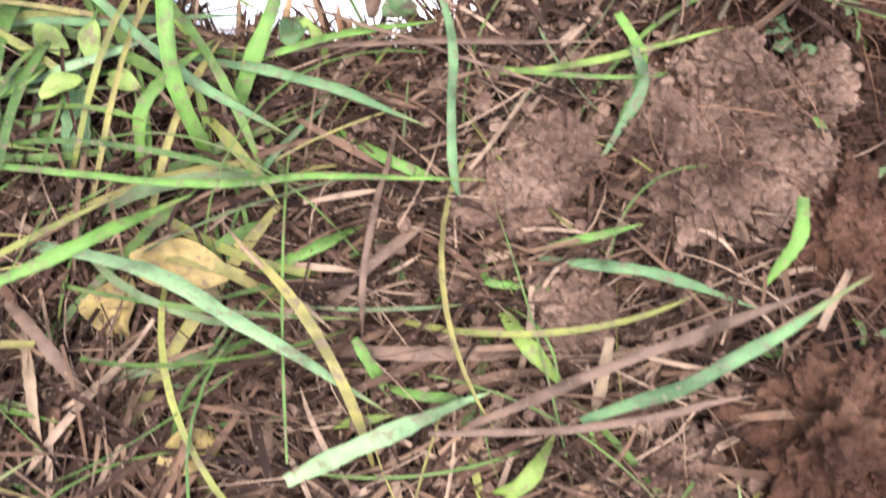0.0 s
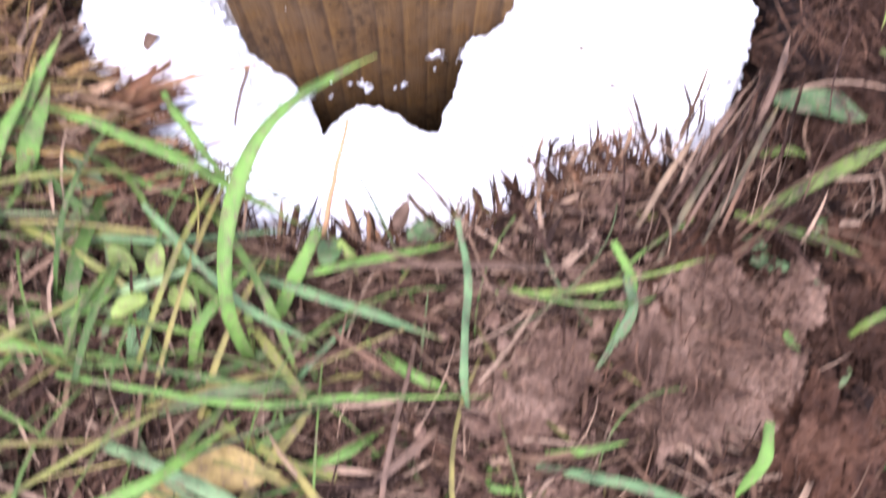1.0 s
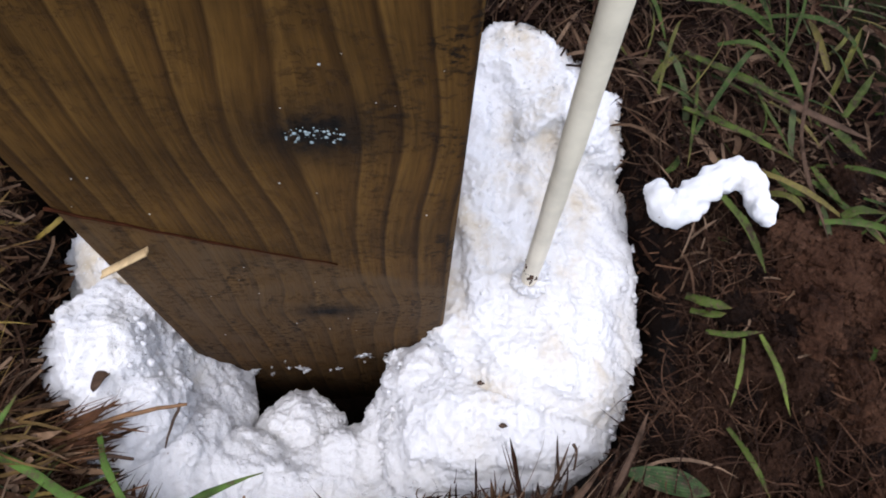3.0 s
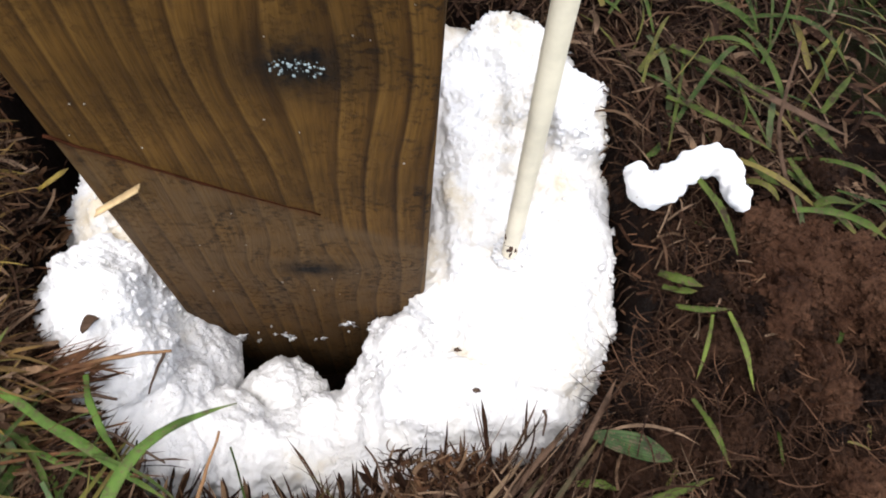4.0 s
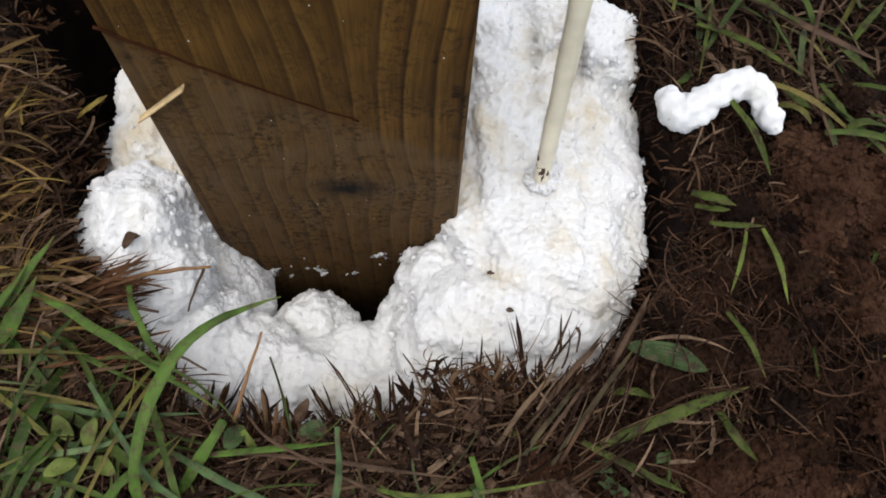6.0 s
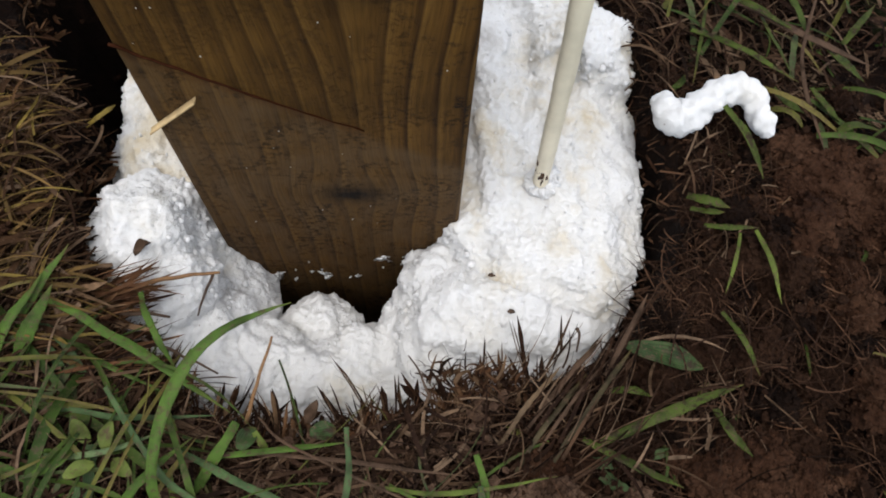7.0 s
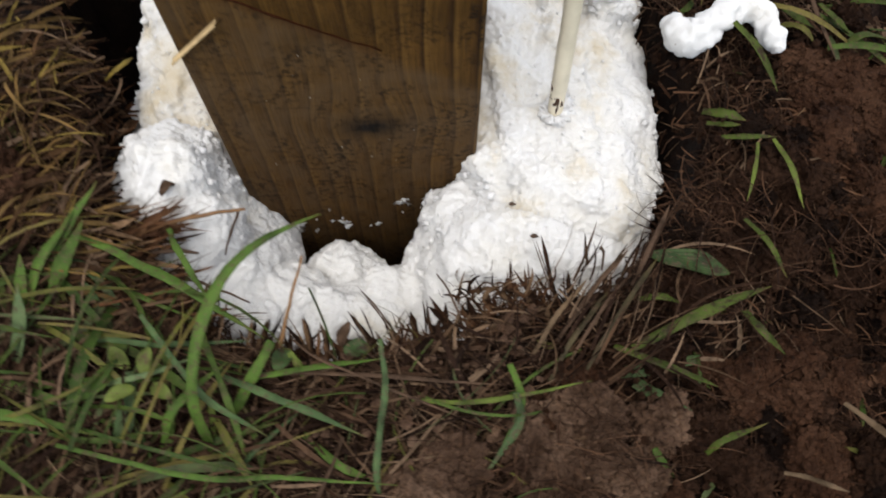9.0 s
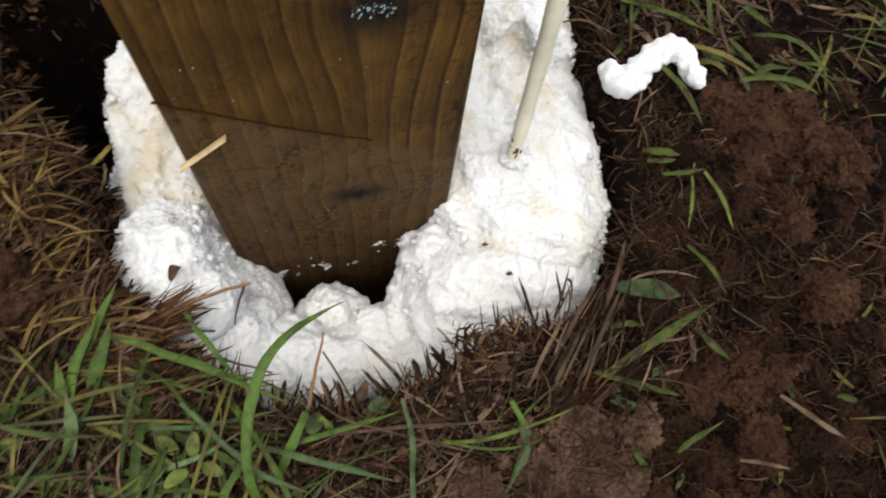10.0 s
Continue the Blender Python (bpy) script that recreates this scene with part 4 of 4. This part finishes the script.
leaf("fallen_leaf", YELLOW_LEAF, (-0.0470, -0.1342, 0.011), 0.019, 0.010, -15, 8, "yellowed fallen leaf lying in the grass", 0.4, 1.0)
leaf("fallen_leaf", YELLOW_LEAF, (-0.0605, -0.1400, 0.007), 0.013, 0.010, 70, -20, "curled yellow and brown leaf in the grass", 0.9, 1.0)
leaf("fallen_leaf", YELLOW_LEAF, (-0.0490, -0.1690, 0.006), 0.012, 0.008, 20, 15, "crumpled yellow leaf in the grass", 0.8, 1.2)
leaf("fallen_leaf", YELLOW_LEAF, (-0.0560, -0.1890, 0.006), 0.012, 0.009, 100, 15, "crumpled yellow leaf in the grass", 0.8, 1.2)
for cx, cy, cz, yaw in ((-0.0675, -0.0850, 0.016, 130), (-0.0595, -0.0865, 0.016, 80), (-0.0655, -0.0960, 0.017, 210), (-0.0548, -0.0950, 0.014, -35)):
    leaf("seedling_leaf", PALE_LEAF, (cx, cy, cz), 0.0085, 0.0046, yaw, -15, "small pale green seedling leaf", 0.35, 0.5)
for cx, cy, yaw in ((-0.1239, -0.0549, 20), (-0.1165, -0.0640, 100), (-0.1265, -0.0666, 200), (-0.1104, -0.0588, -50), (-0.1180, -0.0760, 40)):
    leaf("clover_leaf", PALE_LEAF, (cx, cy, 0.014), 0.0095, 0.0065, yaw, -12, "yellow-green clover leaf in the turf", 0.4, 0.8)
leaf("dock_leaf", LEAF, (0.1140, -0.0590, 0.006), 0.026, 0.0080, -16, 4, "broad dark green leaf lying on the soil", 0.25, 0.8)
leaf("dock_leaf", LEAF, (-0.0200, -0.0860, 0.010), 0.008, 0.006, 60, 10, "small round green leaf in the thatch", 0.25, 0.5)
leaf("dock_leaf", LEAF, (0.0030, -0.0840, 0.010), 0.008, 0.006, 10, 10, "small round green leaf in the thatch", 0.25, 0.5)
leaf("dead_leaf", PLANT["brown"], (-0.0640, -0.0190, 0.004), 0.009, 0.004, 70, 30, "small brown dead leaf on the foam", 0.5, 1.0)
leaf("dead_leaf", PLANT["brown"], (-0.0020, -0.0775, 0.004), 0.009, 0.004, 60, -40, "brown dead leaf standing at the rim", 0.5, 1.0)

# ---- clods ----
CLOD_SKIN = []


def scatter_soil(n, gen):
    """Places on the dug soil beside the hole."""
    got = []
    while len(got) < n:
        x, y = gen.uniform(0.085, 0.24), gen.uniform(-0.17, 0.03)
        if math.hypot(x - HOLE[0], y - HOLE[1]) > 0.128:
            got.append((x, y))
    return got


def clod(x, y, r, mat=None, flat=0.85, label="crumbly brown clod of soil", level=5, lift=0.35):
    z = level_at(x, y) + r * flat * lift
    seed = 11 + 97 * x + 53 * y
    v, f = rough_ball(level, (x, y, z), (r, r * rng.uniform(0.8, 1.1), r * flat), 0.42, 1.7, seed, 6, 0.62)
    ob = mesh_object("soil_clod", v, f, mat or CLOD)
    CLOD_SKIN.append((mat or CLOD, np.array(v)[np.array(v)[:, 2] > z - 0.2 * r], r))
    tagged(ob, label, "soil clod", "soil clods beside the hole")


for x, y, r in ((0.0204, -0.1270, 0.0115), (0.0300, -0.1180, 0.0105), (0.0575, -0.1175, 0.0095), (0.0735, -0.1190, 0.0100), (0.0615, -0.1315, 0.0105), (0.0755, -0.1330, 0.0085), (0.0670, -0.1100, 0.0075), (0.0560, -0.1080, 0.0070), (0.0283, -0.1530, 0.0085),
                (0.0420, -0.1890, 0.0100), (0.0720, -0.1060, 0.0110), (0.0970, -0.1090, 0.0110), (0.0850, -0.1270, 0.0100), (0.0130, -0.1000, 0.0060)):
    clod(x, y, r, lift=0.6, level=6)
clod(0.0760, -0.1880, 0.0200, ORANGE_CLOD, 0.85, "large dark clod of damp soil", 6)
clod(0.0948, -0.1450, 0.0140, ORANGE_CLOD)
clod(0.0524, -0.1440, 0.0075, RED_CLOD, 0.6, "reddish clay clod of soil")
clod(-0.0187, -0.0880, 0.0045, RED_CLOD, 0.8, "small round reddish soil clod")
clod(-0.1190, -0.0230, 0.0150, ORANGE_CLOD, 0.75, "reddish clay clod in the grass", lift=0.9)
clod(0.1931, 0.0150, 0.0190, ORANGE_CLOD, 0.5, "large reddish clay clod of soil")
clod(0.1780, -0.0080, 0.0130, ORANGE_CLOD, 0.5, "reddish clay clod of soil")
for x, y, r in ((0.1164, -0.0791, 0.0050), (0.1238, -0.1253, 0.0090), (0.1100, -0.1120, 0.0085),
                (0.1550, -0.0505, 0.0060), (0.1712, -0.0662, 0.0085), (0.1860, -0.0400, 0.0100), (0.2100, -0.0100, 0.0130), (0.1620, -0.0850, 0.0080), (0.2000, 0.0450, 0.0070), (0.1400, -0.1500, 0.0100), (0.1680, -0.1250, 0.0090)):
    clod(x, y, r, RED_CLOD if r < 0.010 else ORANGE_CLOD, 0.85)

for x, y, r in ((0.2050, 0.0080, 0.0150), (0.1960, -0.0060, 0.0120), (0.2180, -0.0180, 0.0120), (0.1850, -0.0260, 0.0095), (0.1480, -0.0890, 0.0075), (0.1360, -0.0880, 0.0065), (0.1580, -0.0900, 0.0070),
                (0.1900, -0.0720, 0.0130), (0.0720, -0.0960, 0.0080), (0.0640, -0.1060, 0.0085), (0.1470, -0.1220, 0.0110)):
    clod(x, y, r, ORANGE_CLOD, 0.7, "reddish brown crumbly clod of dug soil", lift=0.5)

for x, y, r in ((0.1185, -0.0895, 0.0055), (0.1265, -0.0950, 0.0068), (0.1350, -0.0995, 0.0062), (0.1455, -0.1025, 0.0088), (0.1270, -0.1055, 0.0050)):
    clod(x, y, r, ORANGE_CLOD, 0.9, "rounded reddish brown clod on the dug soil", lift=0.75)

more = np.random.default_rng(41)
for x, y in scatter_soil(190, more):
    clod(x, y, 0.0028 + 0.0060 * more.random() ** 1.6, (RED_CLOD, ORANGE_CLOD, SOIL, RED_CLOD)[more.integers(4)], 0.75, "small crumbly clod of dug soil", 4)

for mat in (CLOD, RED_CLOD, ORANGE_CLOD, SOIL):
    bits, bit_rng = Batch(), np.random.default_rng(29)
    bit_shapes = [rough_ball(1, (0, 0, 0), (1, 1, 0.9), 0.7, 1.2, i + 50, 4)[0] for i in range(8)]
    for m, skin_pts, r in CLOD_SKIN:
        if m is mat:
            for q in skin_pts[bit_rng.integers(len(skin_pts), size=int(60000 * r))]:
                g = 0.0002 + 0.0012 * bit_rng.random() ** 3
                bits.add([q + g * p for p in bit_shapes[bit_rng.integers(8)]], ICO[1][1])
    tagged(bits.make("clod_crumbs", mat, smooth=False), "small crumbs sticking to the soil clods", "soil", kind="stuff")

# ---- small crumbs of soil ----
def in_soil(x, y):
    """How bare the ground is: 1 on the dug soil, 0 in the turf."""
    s = 1 / (1 + np.exp(-(x - 0.045 + 0.25 * np.minimum(0, y + 0.09)) / 0.012))
    turf = 1 / (1 + np.exp(-((x - 0.155) * 0.8 + (y - 0.060)) / 0.010))
    return s * (1 - 0.8 * turf)


def scatter(n, lo, hi, keep):
    pts = np.empty((0, 2))
    while len(pts) < n:
        p = rng.uniform(lo, hi, (n, 2))
        dx, dy = p[:, 0] - HOLE[0], p[:, 1] - HOLE[1]
        gap = np.hypot(dx, dy) - rim(np.arctan2(dy, dx))
        pts = np.concatenate([pts, p[rng.random(n) < keep(p[:, 0], p[:, 1], gap)]])
    return pts[:n]


crumbs, crumb_rng = Batch(), np.random.default_rng(3)
shapes = [rough_ball(2, (0, 0, 0), (1, 1, 0.8), 0.6, 1.2, i, 4)[0] for i in range(12)]
p = scatter(9500, (-0.20, -0.26), (0.28, 0.22), lambda x, y, g: np.where(g > -0.010, 0.08 + 0.92 * in_soil(x, y), 0.0))
z = height(p[:, 0], p[:, 1])
for (x, y), h in zip(p, z):
    s = 0.0005 + 0.0026 * crumb_rng.random() ** 4
    crumbs.add([np.array((x, y, h + s * 0.4)) + s * q for q in shapes[crumb_rng.integers(12)]], ICO[2][1])
tagged(crumbs.make("soil_crumbs", RED_CLOD, smooth=False), "loose crumbs of brown soil", "soil", kind="stuff")

# ---- thatch, roots and turf ----
def lying(batch, pts, length, width, heading, spread, lift, arch, kind_rng, seg=5, curl=0.5, skew=1.0):
    for x, y in pts:
        L, W = kind_rng.uniform(*length), width[0] + (width[1] - width[0]) * kind_rng.random() ** skew
        a = heading(x, y) + kind_rng.normal(0, spread)
        t = np.linspace(0, 1, seg)
        bend = curl * kind_rng.normal(0, 1) * (t - 0.5)
        dx, dy = np.cos(a + bend), np.sin(a + bend)
        cx = x + np.cumsum(dx) * L / seg - L * math.cos(a) / 2
        cy = y + np.cumsum(dy) * L / seg - L * math.sin(a) / 2
        base = level_at(x, y)
        cz = base + kind_rng.uniform(*lift) + arch * L * np.sin(np.pi * t) * kind_rng.random() + kind_rng.normal(0, 0.12) * L * (t - 0.5)
        v, f, uv = ribbon(np.stack([cx, cy, np.maximum(cz, base - 0.001)], 1), W, 0.15, (0.8, 0.75), True, kind_rng.uniform(-0.6, 0.6))
        batch.add(v, f, uv)


r1 = np.random.default_rng(21)
turfness = lambda x, y: 1 - in_soil(x, y)
thatch = Batch()
pts = scatter(16500, (-0.16, -0.225), (0.11, 0.15), lambda x, y, g: np.where((g > 0.0015), turfness(x, y), 0) * np.where(g < 0.12, 1, 0.35) * np.where((x < -0.07) & (y > -0.02), 0.55, 1.0) * np.where((x < -0.05) & (y > 0.045), 0.14, 1.0))
around = lambda x, y: math.atan2(y - HOLE[1], x - HOLE[0]) + (math.pi / 2 if y < -0.05 and x > -0.05 else 0.25)
lying(thatch, pts, (0.005, 0.038), (0.00016, 0.0018), around, 0.8, (-0.004, 0.010), 0.16, r1, 6, 0.45, 2.6)
pts = scatter(900, (0.10, 0.02), (0.28, 0.20), lambda x, y, g: np.where(g > 0.004, turfness(x, y), 0))
lying(thatch, pts, (0.008, 0.030), (0.0003, 0.0030), lambda x, y: -0.9, 0.8, (0.0, 0.006), 0.15, r1, 6, 0.8, 2.0)
pts = scatter(1300, (0.095, 0.040), (0.210, 0.145), lambda x, y, g: np.where(g > 0.003, 1.0, 0.0))
lying(thatch, pts, (0.006, 0.032), (0.00015, 0.0016), lambda x, y: 1.9 if r1.random() < 0.6 else 0.3, 0.6, (0.0, 0.006), 0.2, r1, 6, 0.7, 2.6)
pts = scatter(900, (0.085, -0.095), (0.170, 0.040), lambda x, y, g: np.where(g > 0.001, 1.0, 0.0))
lying(thatch, pts, (0.005, 0.024), (0.00015, 0.0012), lambda x, y: 1.2, 0.9, (0.0, 0.004), 0.25, r1, 6, 0.4, 2.8)
tagged(thatch.make("dead_thatch", THATCH), "matted dead brown grass and straw round the hole", "thatch", kind="stuff")

roots = Batch()
pts = scatter(5000, (0.02, -0.22), (0.26, 0.17), lambda x, y, g: np.where(g > -0.004, in_soil(x, y), 0))
lying(roots, pts, (0.005, 0.026), (0.00012, 0.0008), lambda x, y: math.atan2(y - HOLE[1], x - HOLE[0]), 1.0, (0.0, 0.003), 0.3, r1, 7, 0.8, 3.0)
pts = scatter(900, (-0.12, -0.12), (0.16, 0.15), lambda x, y, g: np.where((g > -0.012) & (g < 0.006), 1.0, 0.0))
lying(roots, pts, (0.005, 0.016), (0.0003, 0.0014), lambda x, y: math.atan2(y - HOLE[1], x - HOLE[0]), 0.7, (0.0, 0.004), 0.3, r1, 5, 1.2)
tagged(roots.make("fine_roots", DARK_FIBRE), "fine dark brown roots in the dug soil", "roots", kind="stuff")

gold = Batch()
pts = scatter(1000, (-0.17, -0.04), (-0.085, 0.10), lambda x, y, g: np.where(g > 0.007, 1.0, 0.0) * np.where(y > 0.050, 0.10, 1.0))
lying(gold, pts, (0.010, 0.038), (0.0002, 0.0019), lambda x, y: 0.9, 0.8, (0.000, 0.016), 0.22, r1, 8, 0.45, 2.0)
pts = scatter(90, (-0.095, -0.062), (-0.062, -0.030), lambda x, y, g: np.where(g > -0.006, 1.0, 0.0))
lying(gold, pts, (0.014, 0.034), (0.0005, 0.0022), lambda x, y: 0.05, 0.35, (0.002, 0.012), 0.15, r1, 6, 0.5, 1.6)
tagged(gold.make("golden_straw", GOLD), "golden brown straw overhanging the bank of the hole", "straw", kind="stuff")

# ragged fringe of cut stubs at the rim
fringe = Batch()
for i in range(900):
    a = math.radians(r1.uniform(-150, -60)) if i < 560 else math.radians(r1.uniform(140, 215))
    rr = float(rim(np.array(a))) + r1.uniform(-0.003, 0.012)
    x, y = HOLE[0] + rr * math.cos(a), HOLE[1] + rr * math.sin(a)
    L = r1.uniform(0.004, 0.015)
    inward = -np.array((math.cos(a), math.sin(a))) * (r1.uniform(-0.1, 0.9) if i < 560 else r1.uniform(-0.6, 0.5)) + r1.normal(0, 0.4, 2)
    t = np.linspace(0, 1, 5)[:, None]
    base = np.array((x, y, level_at(x, y) * 0.3 - 0.003))
    c = base + t * L * np.array((inward[0], inward[1], r1.uniform(0.05, 0.50) if i < 560 else r1.uniform(0.0, 0.6)))
    c[:, :2] += (t ** 2) * r1.normal(0, 0.002, 2)
    blunt = r1.random() < 0.85
    for k in range(r1.integers(1, 4)):
        cc = c + t * r1.normal(0, 0.0011, 3) + r1.normal(0, 0.0006, 3)
        fringe.add(*ribbon(cc, 0.0005 + 0.0023 * r1.random() ** 2.5, 0.2, (1.0, 0.94 if blunt else 0.5), True, r1.uniform(-1.2, 1.2), 0.0003 if blunt else 0.0))
tagged(fringe.make("rim_stubs", TORN), "brown torn grass stubs along the rim of the hole", "thatch", kind="stuff")

# crumbs of earth thrown over the straw
thrown = Batch()
for x, y in scatter(2600, (-0.10, -0.22), (0.06, -0.07), lambda x, y, g: np.where(g > 0.004, 1.0, 0.0) * np.clip(0.35 + (x + 0.06) * 8, 0.2, 1)):
    q, g = np.array((x, y, level_at(x, y) + r1.uniform(0.0, 0.011))), 0.0003 + 0.0019 * r1.random() ** 3
    thrown.add([q + g * p for p in bit_shapes[r1.integers(8)]], ICO[1][1])
tagged(thrown.make("thrown_crumbs", CLOD, smooth=False), "brown soil crumbs thrown over the straw", "soil", kind="stuff")

# green turf
turf = Batch()
green_map = lambda x, y, g: np.where((g > 0.008), turfness(x, y) * np.where((x < -0.03) & (y < -0.035), 1.0, np.where(y < -0.08, 0.55, 0.10)), 0)
pts = scatter(300, (-0.18, -0.24), (0.06, 0.18), green_map)
lying(turf, pts, (0.018, 0.080), (0.0004, 0.0024), lambda x, y: r1.uniform(0, 6.28), 0.3, (-0.002, 0.013), 0.22, r1, 12, 0.9, 2.2)
pts = scatter(115, (0.12, 0.02), (0.28, 0.20), lambda x, y, g: np.where(g > 0.01, turfness(x, y), 0))
lying(turf, pts, (0.020, 0.070), (0.0006, 0.0030), lambda x, y: -0.75 if r1.random() < 0.6 else 1.2, 0.4, (0.001, 0.010), 0.25, r1, 8, 0.6)
pts = scatter(60, (0.06, -0.22), (0.24, 0.06), lambda x, y, g: np.where(g > 0.012, in_soil(x, y), 0))
lying(turf, pts, (0.006, 0.022), (0.0008, 0.0028), lambda x, y: r1.uniform(0, 6.28), 0.3, (0.0, 0.004), 0.2, r1, 7, 0.7)
pts = scatter(115, (-0.17, -0.16), (-0.035, -0.050), lambda x, y, g: np.where(g > 0.010, 1.0, 0.0))
lying(turf, pts, (0.030, 0.080), (0.0010, 0.0032), lambda x, y: -0.5 if r1.random() < 0.6 else 0.9, 0.5, (0.002, 0.016), 0.25, r1, 9, 0.5, 1.6)
tagged(turf.make("turf", TURF), "green grass growing through dead thatch", "grass", kind="stuff")

# grass of the lawn further off
lawn = Batch()
r2 = np.random.default_rng(5)
for i in range(7000):
    rr, a = 0.26 + 1.3 * r2.random() ** 1.5, r2.uniform(0, 6.283)
    x, y = HOLE[0] + rr * math.cos(a), HOLE[1] + rr * math.sin(a)
    L, b = r2.uniform(0.02, 0.06), r2.uniform(0, 6.283)
    t = np.linspace(0, 1, 5)[:, None]
    c = np.array((x, y, level_at(x, y) - 0.002)) + t * L * np.array((0.4 * math.cos(b), 0.4 * math.sin(b), 0.8)) + t ** 2 * L * np.array((0.4 * math.cos(b), 0.4 * math.sin(b), -0.5))
    lawn.add(*ribbon(c, r2.uniform(0.002, 0.004), 0.2))
tagged(lawn.make("lawn_grass", TURF), "short green lawn grass round the dug patch", "grass", kind="stuff")

# ---- tufts of torn fibres at the rim ----
def fibre_tuft(name, mat, label, centre, size, heading, spread, count, length, width, curl):
    tuft, tr = Batch(), np.random.default_rng(int(abs(centre[0]) * 1e4))
    for _ in range(count):
        o = np.array(centre) + tr.normal(0, 1, 3) * np.array(size)
        a, L = heading + tr.normal(0, spread), tr.uniform(*length)
        t = np.linspace(0, 1, 7)
        turn = a + curl * tr.normal(0, 1) * t
        step = np.stack([np.cos(turn), np.sin(turn), tr.normal(0.05, 0.3) + 0.4 * curl * tr.normal(0, 1) * t], 1) * L / 7
        tuft.add(*ribbon(o + np.cumsum(step, 0), width[0] + (width[1] - width[0]) * tr.random() ** 2, 0.15, (0.9, 0.6), True, tr.uniform(-1, 1)))
    tagged(tuft.make(name, mat), label, "tuft", "torn tufts at the rim")


fibre_tuft("bark_tuft", BARK, "torn brown fibrous tuft hanging over the foam", (-0.0760, -0.0400, 0.0040), (0.0045, 0.0045, 0.0022), 0.22, 0.26, 85, (0.010, 0.026), (0.0004, 0.0026), 0.3)
fibre_tuft("bark_tuft", BARK, "bundle of torn brown stalks beside the foam", (-0.0800, -0.0660, 0.0060), (0.0090, 0.0045, 0.0020), 0.10, 0.16, 70, (0.014, 0.034), (0.0003, 0.0016), 0.2)
fibre_tuft("root_tuft", TORN, "brown tangled root clump at the rim", (0.0500, -0.0660, 0.0000), (0.0090, 0.0030, 0.0022), 0.4, 1.6, 200, (0.003, 0.010), (0.0003, 0.0016), 1.6)
fibre_tuft("root_tuft", DARK_FIBRE, "brown hair roots hanging from the bank", (0.1260, -0.0420, 0.0010), (0.0080, 0.0090, 0.0020), 2.2, 1.0, 200, (0.006, 0.022), (0.00015, 0.0006), 1.2)
fibre_tuft("root_tuft", DARK_FIBRE, "reddish root fibres in the dug soil", (0.1700, -0.0450, 0.0030), (0.0120, 0.0120, 0.0020), -1.2, 0.8, 120, (0.008, 0.026), (0.00015, 0.0006), 1.0)

fibre_tuft("straw_tuft", THATCH, "bundle of torn brown straw lying along the rim", (0.0780, -0.0820, 0.0050), (0.0110, 0.0090, 0.0016), 0.86, 0.22, 95, (0.012, 0.034), (0.0003, 0.0013), 0.25)
fibre_tuft("root_tuft", DARK_FIBRE, "hair roots lying over crumbly clods", (0.0660, -0.1180, 0.0110), (0.0120, 0.0110, 0.0030), -0.9, 0.9, 110, (0.006, 0.024), (0.00014, 0.0005), 0.9)
fibre_tuft("straw_tuft", THATCH, "loose dark straw scattered beside the rim", (0.1050, -0.0820, 0.0040), (0.0160, 0.0140, 0.0015), 0.6, 0.7, 70, (0.012, 0.034), (0.0003, 0.0016), 0.5)

# crumbs of damp earth thrown over the blades beside the hole
spill = Batch()
for x, y in scatter(1500, (0.06, -0.13), (0.19, 0.06), lambda x, y, g: np.where(g > 0.004, 1.0, 0.0)):
    q, g = np.array((x, y, level_at(x, y) + r1.uniform(0.001, 0.010))), 0.0003 + 0.0016 * r1.random() ** 3
    spill.add([q + g * p for p in bit_shapes[r1.integers(8)]], ICO[1][1])
tagged(spill.make("spilt_crumbs", RED_CLOD, smooth=False), "dark damp soil crumbs spilt over the blades", "soil", kind="stuff")

# ---- twigs and bits on the foam ----
def twig(label, radius, *points, mat=None):
    c = spline(points, 14)
    c += 0.0006 * np.array([noise.noise_vector(Vector(q) * 160) for q in c])
    v, f = tube(c, radius * np.linspace(1.0, 0.5, 14), 6)
    tagged(mesh_object("twig", v, f, mat or TWIG), label, "twig", "twigs on the foam")


twig("thin orange brown stem lying on the foam", 0.0011, (-0.0690, -0.0350, 0.0020), (-0.0520, -0.0300, 0.0010), (-0.0370, -0.0275, 0.0000), mat=STEM)
twig("short dark twig on the foam", 0.0006, (-0.0400, -0.0270, -0.0015), (-0.0440, -0.0330, -0.0080), (-0.0470, -0.0390, -0.0130))
twig("dark root end over the foam", 0.0010, (-0.0720, -0.0430, 0.0010), (-0.0600, -0.0430, 0.0010), (-0.0520, -0.0440, 0.0000))
twig("dark root end over the foam", 0.0007, (-0.0600, -0.0520, 0.0020), (-0.0460, -0.0580, 0.0030), (-0.0330, -0.0640, 0.0030))
twig("small black twig on the foam", 0.0007, (0.0890, -0.0440, -0.0120), (0.0895, -0.0470, -0.0110), (0.0885, -0.0520, -0.0140))
twig("thin stem standing over the foam", 0.0008, (-0.0220, -0.0800, 0.0030), (-0.0170, -0.0700, 0.0160), (-0.0120, -0.0590, 0.0260), mat=STEM)
twig("thin dark twig at the rim", 0.0005, (0.0360, -0.0730, 0.0040), (0.0320, -0.0640, 0.0060), (0.0290, -0.0600, 0.0090))
for i, (x, y, z0) in enumerate(((-0.0342, -0.0270, -0.0570), (0.066, -0.036, -0.016), (0.060, -0.020, -0.020))):
    v, f = rough_ball(2, (x, y, z0), (0.0013, 0.0008, 0.0006), 0.8, 1.9, i + 70, 4)
    tagged(mesh_object("debris_speck", v, f, TWIG), "dark speck of bark on the foam", "debris")
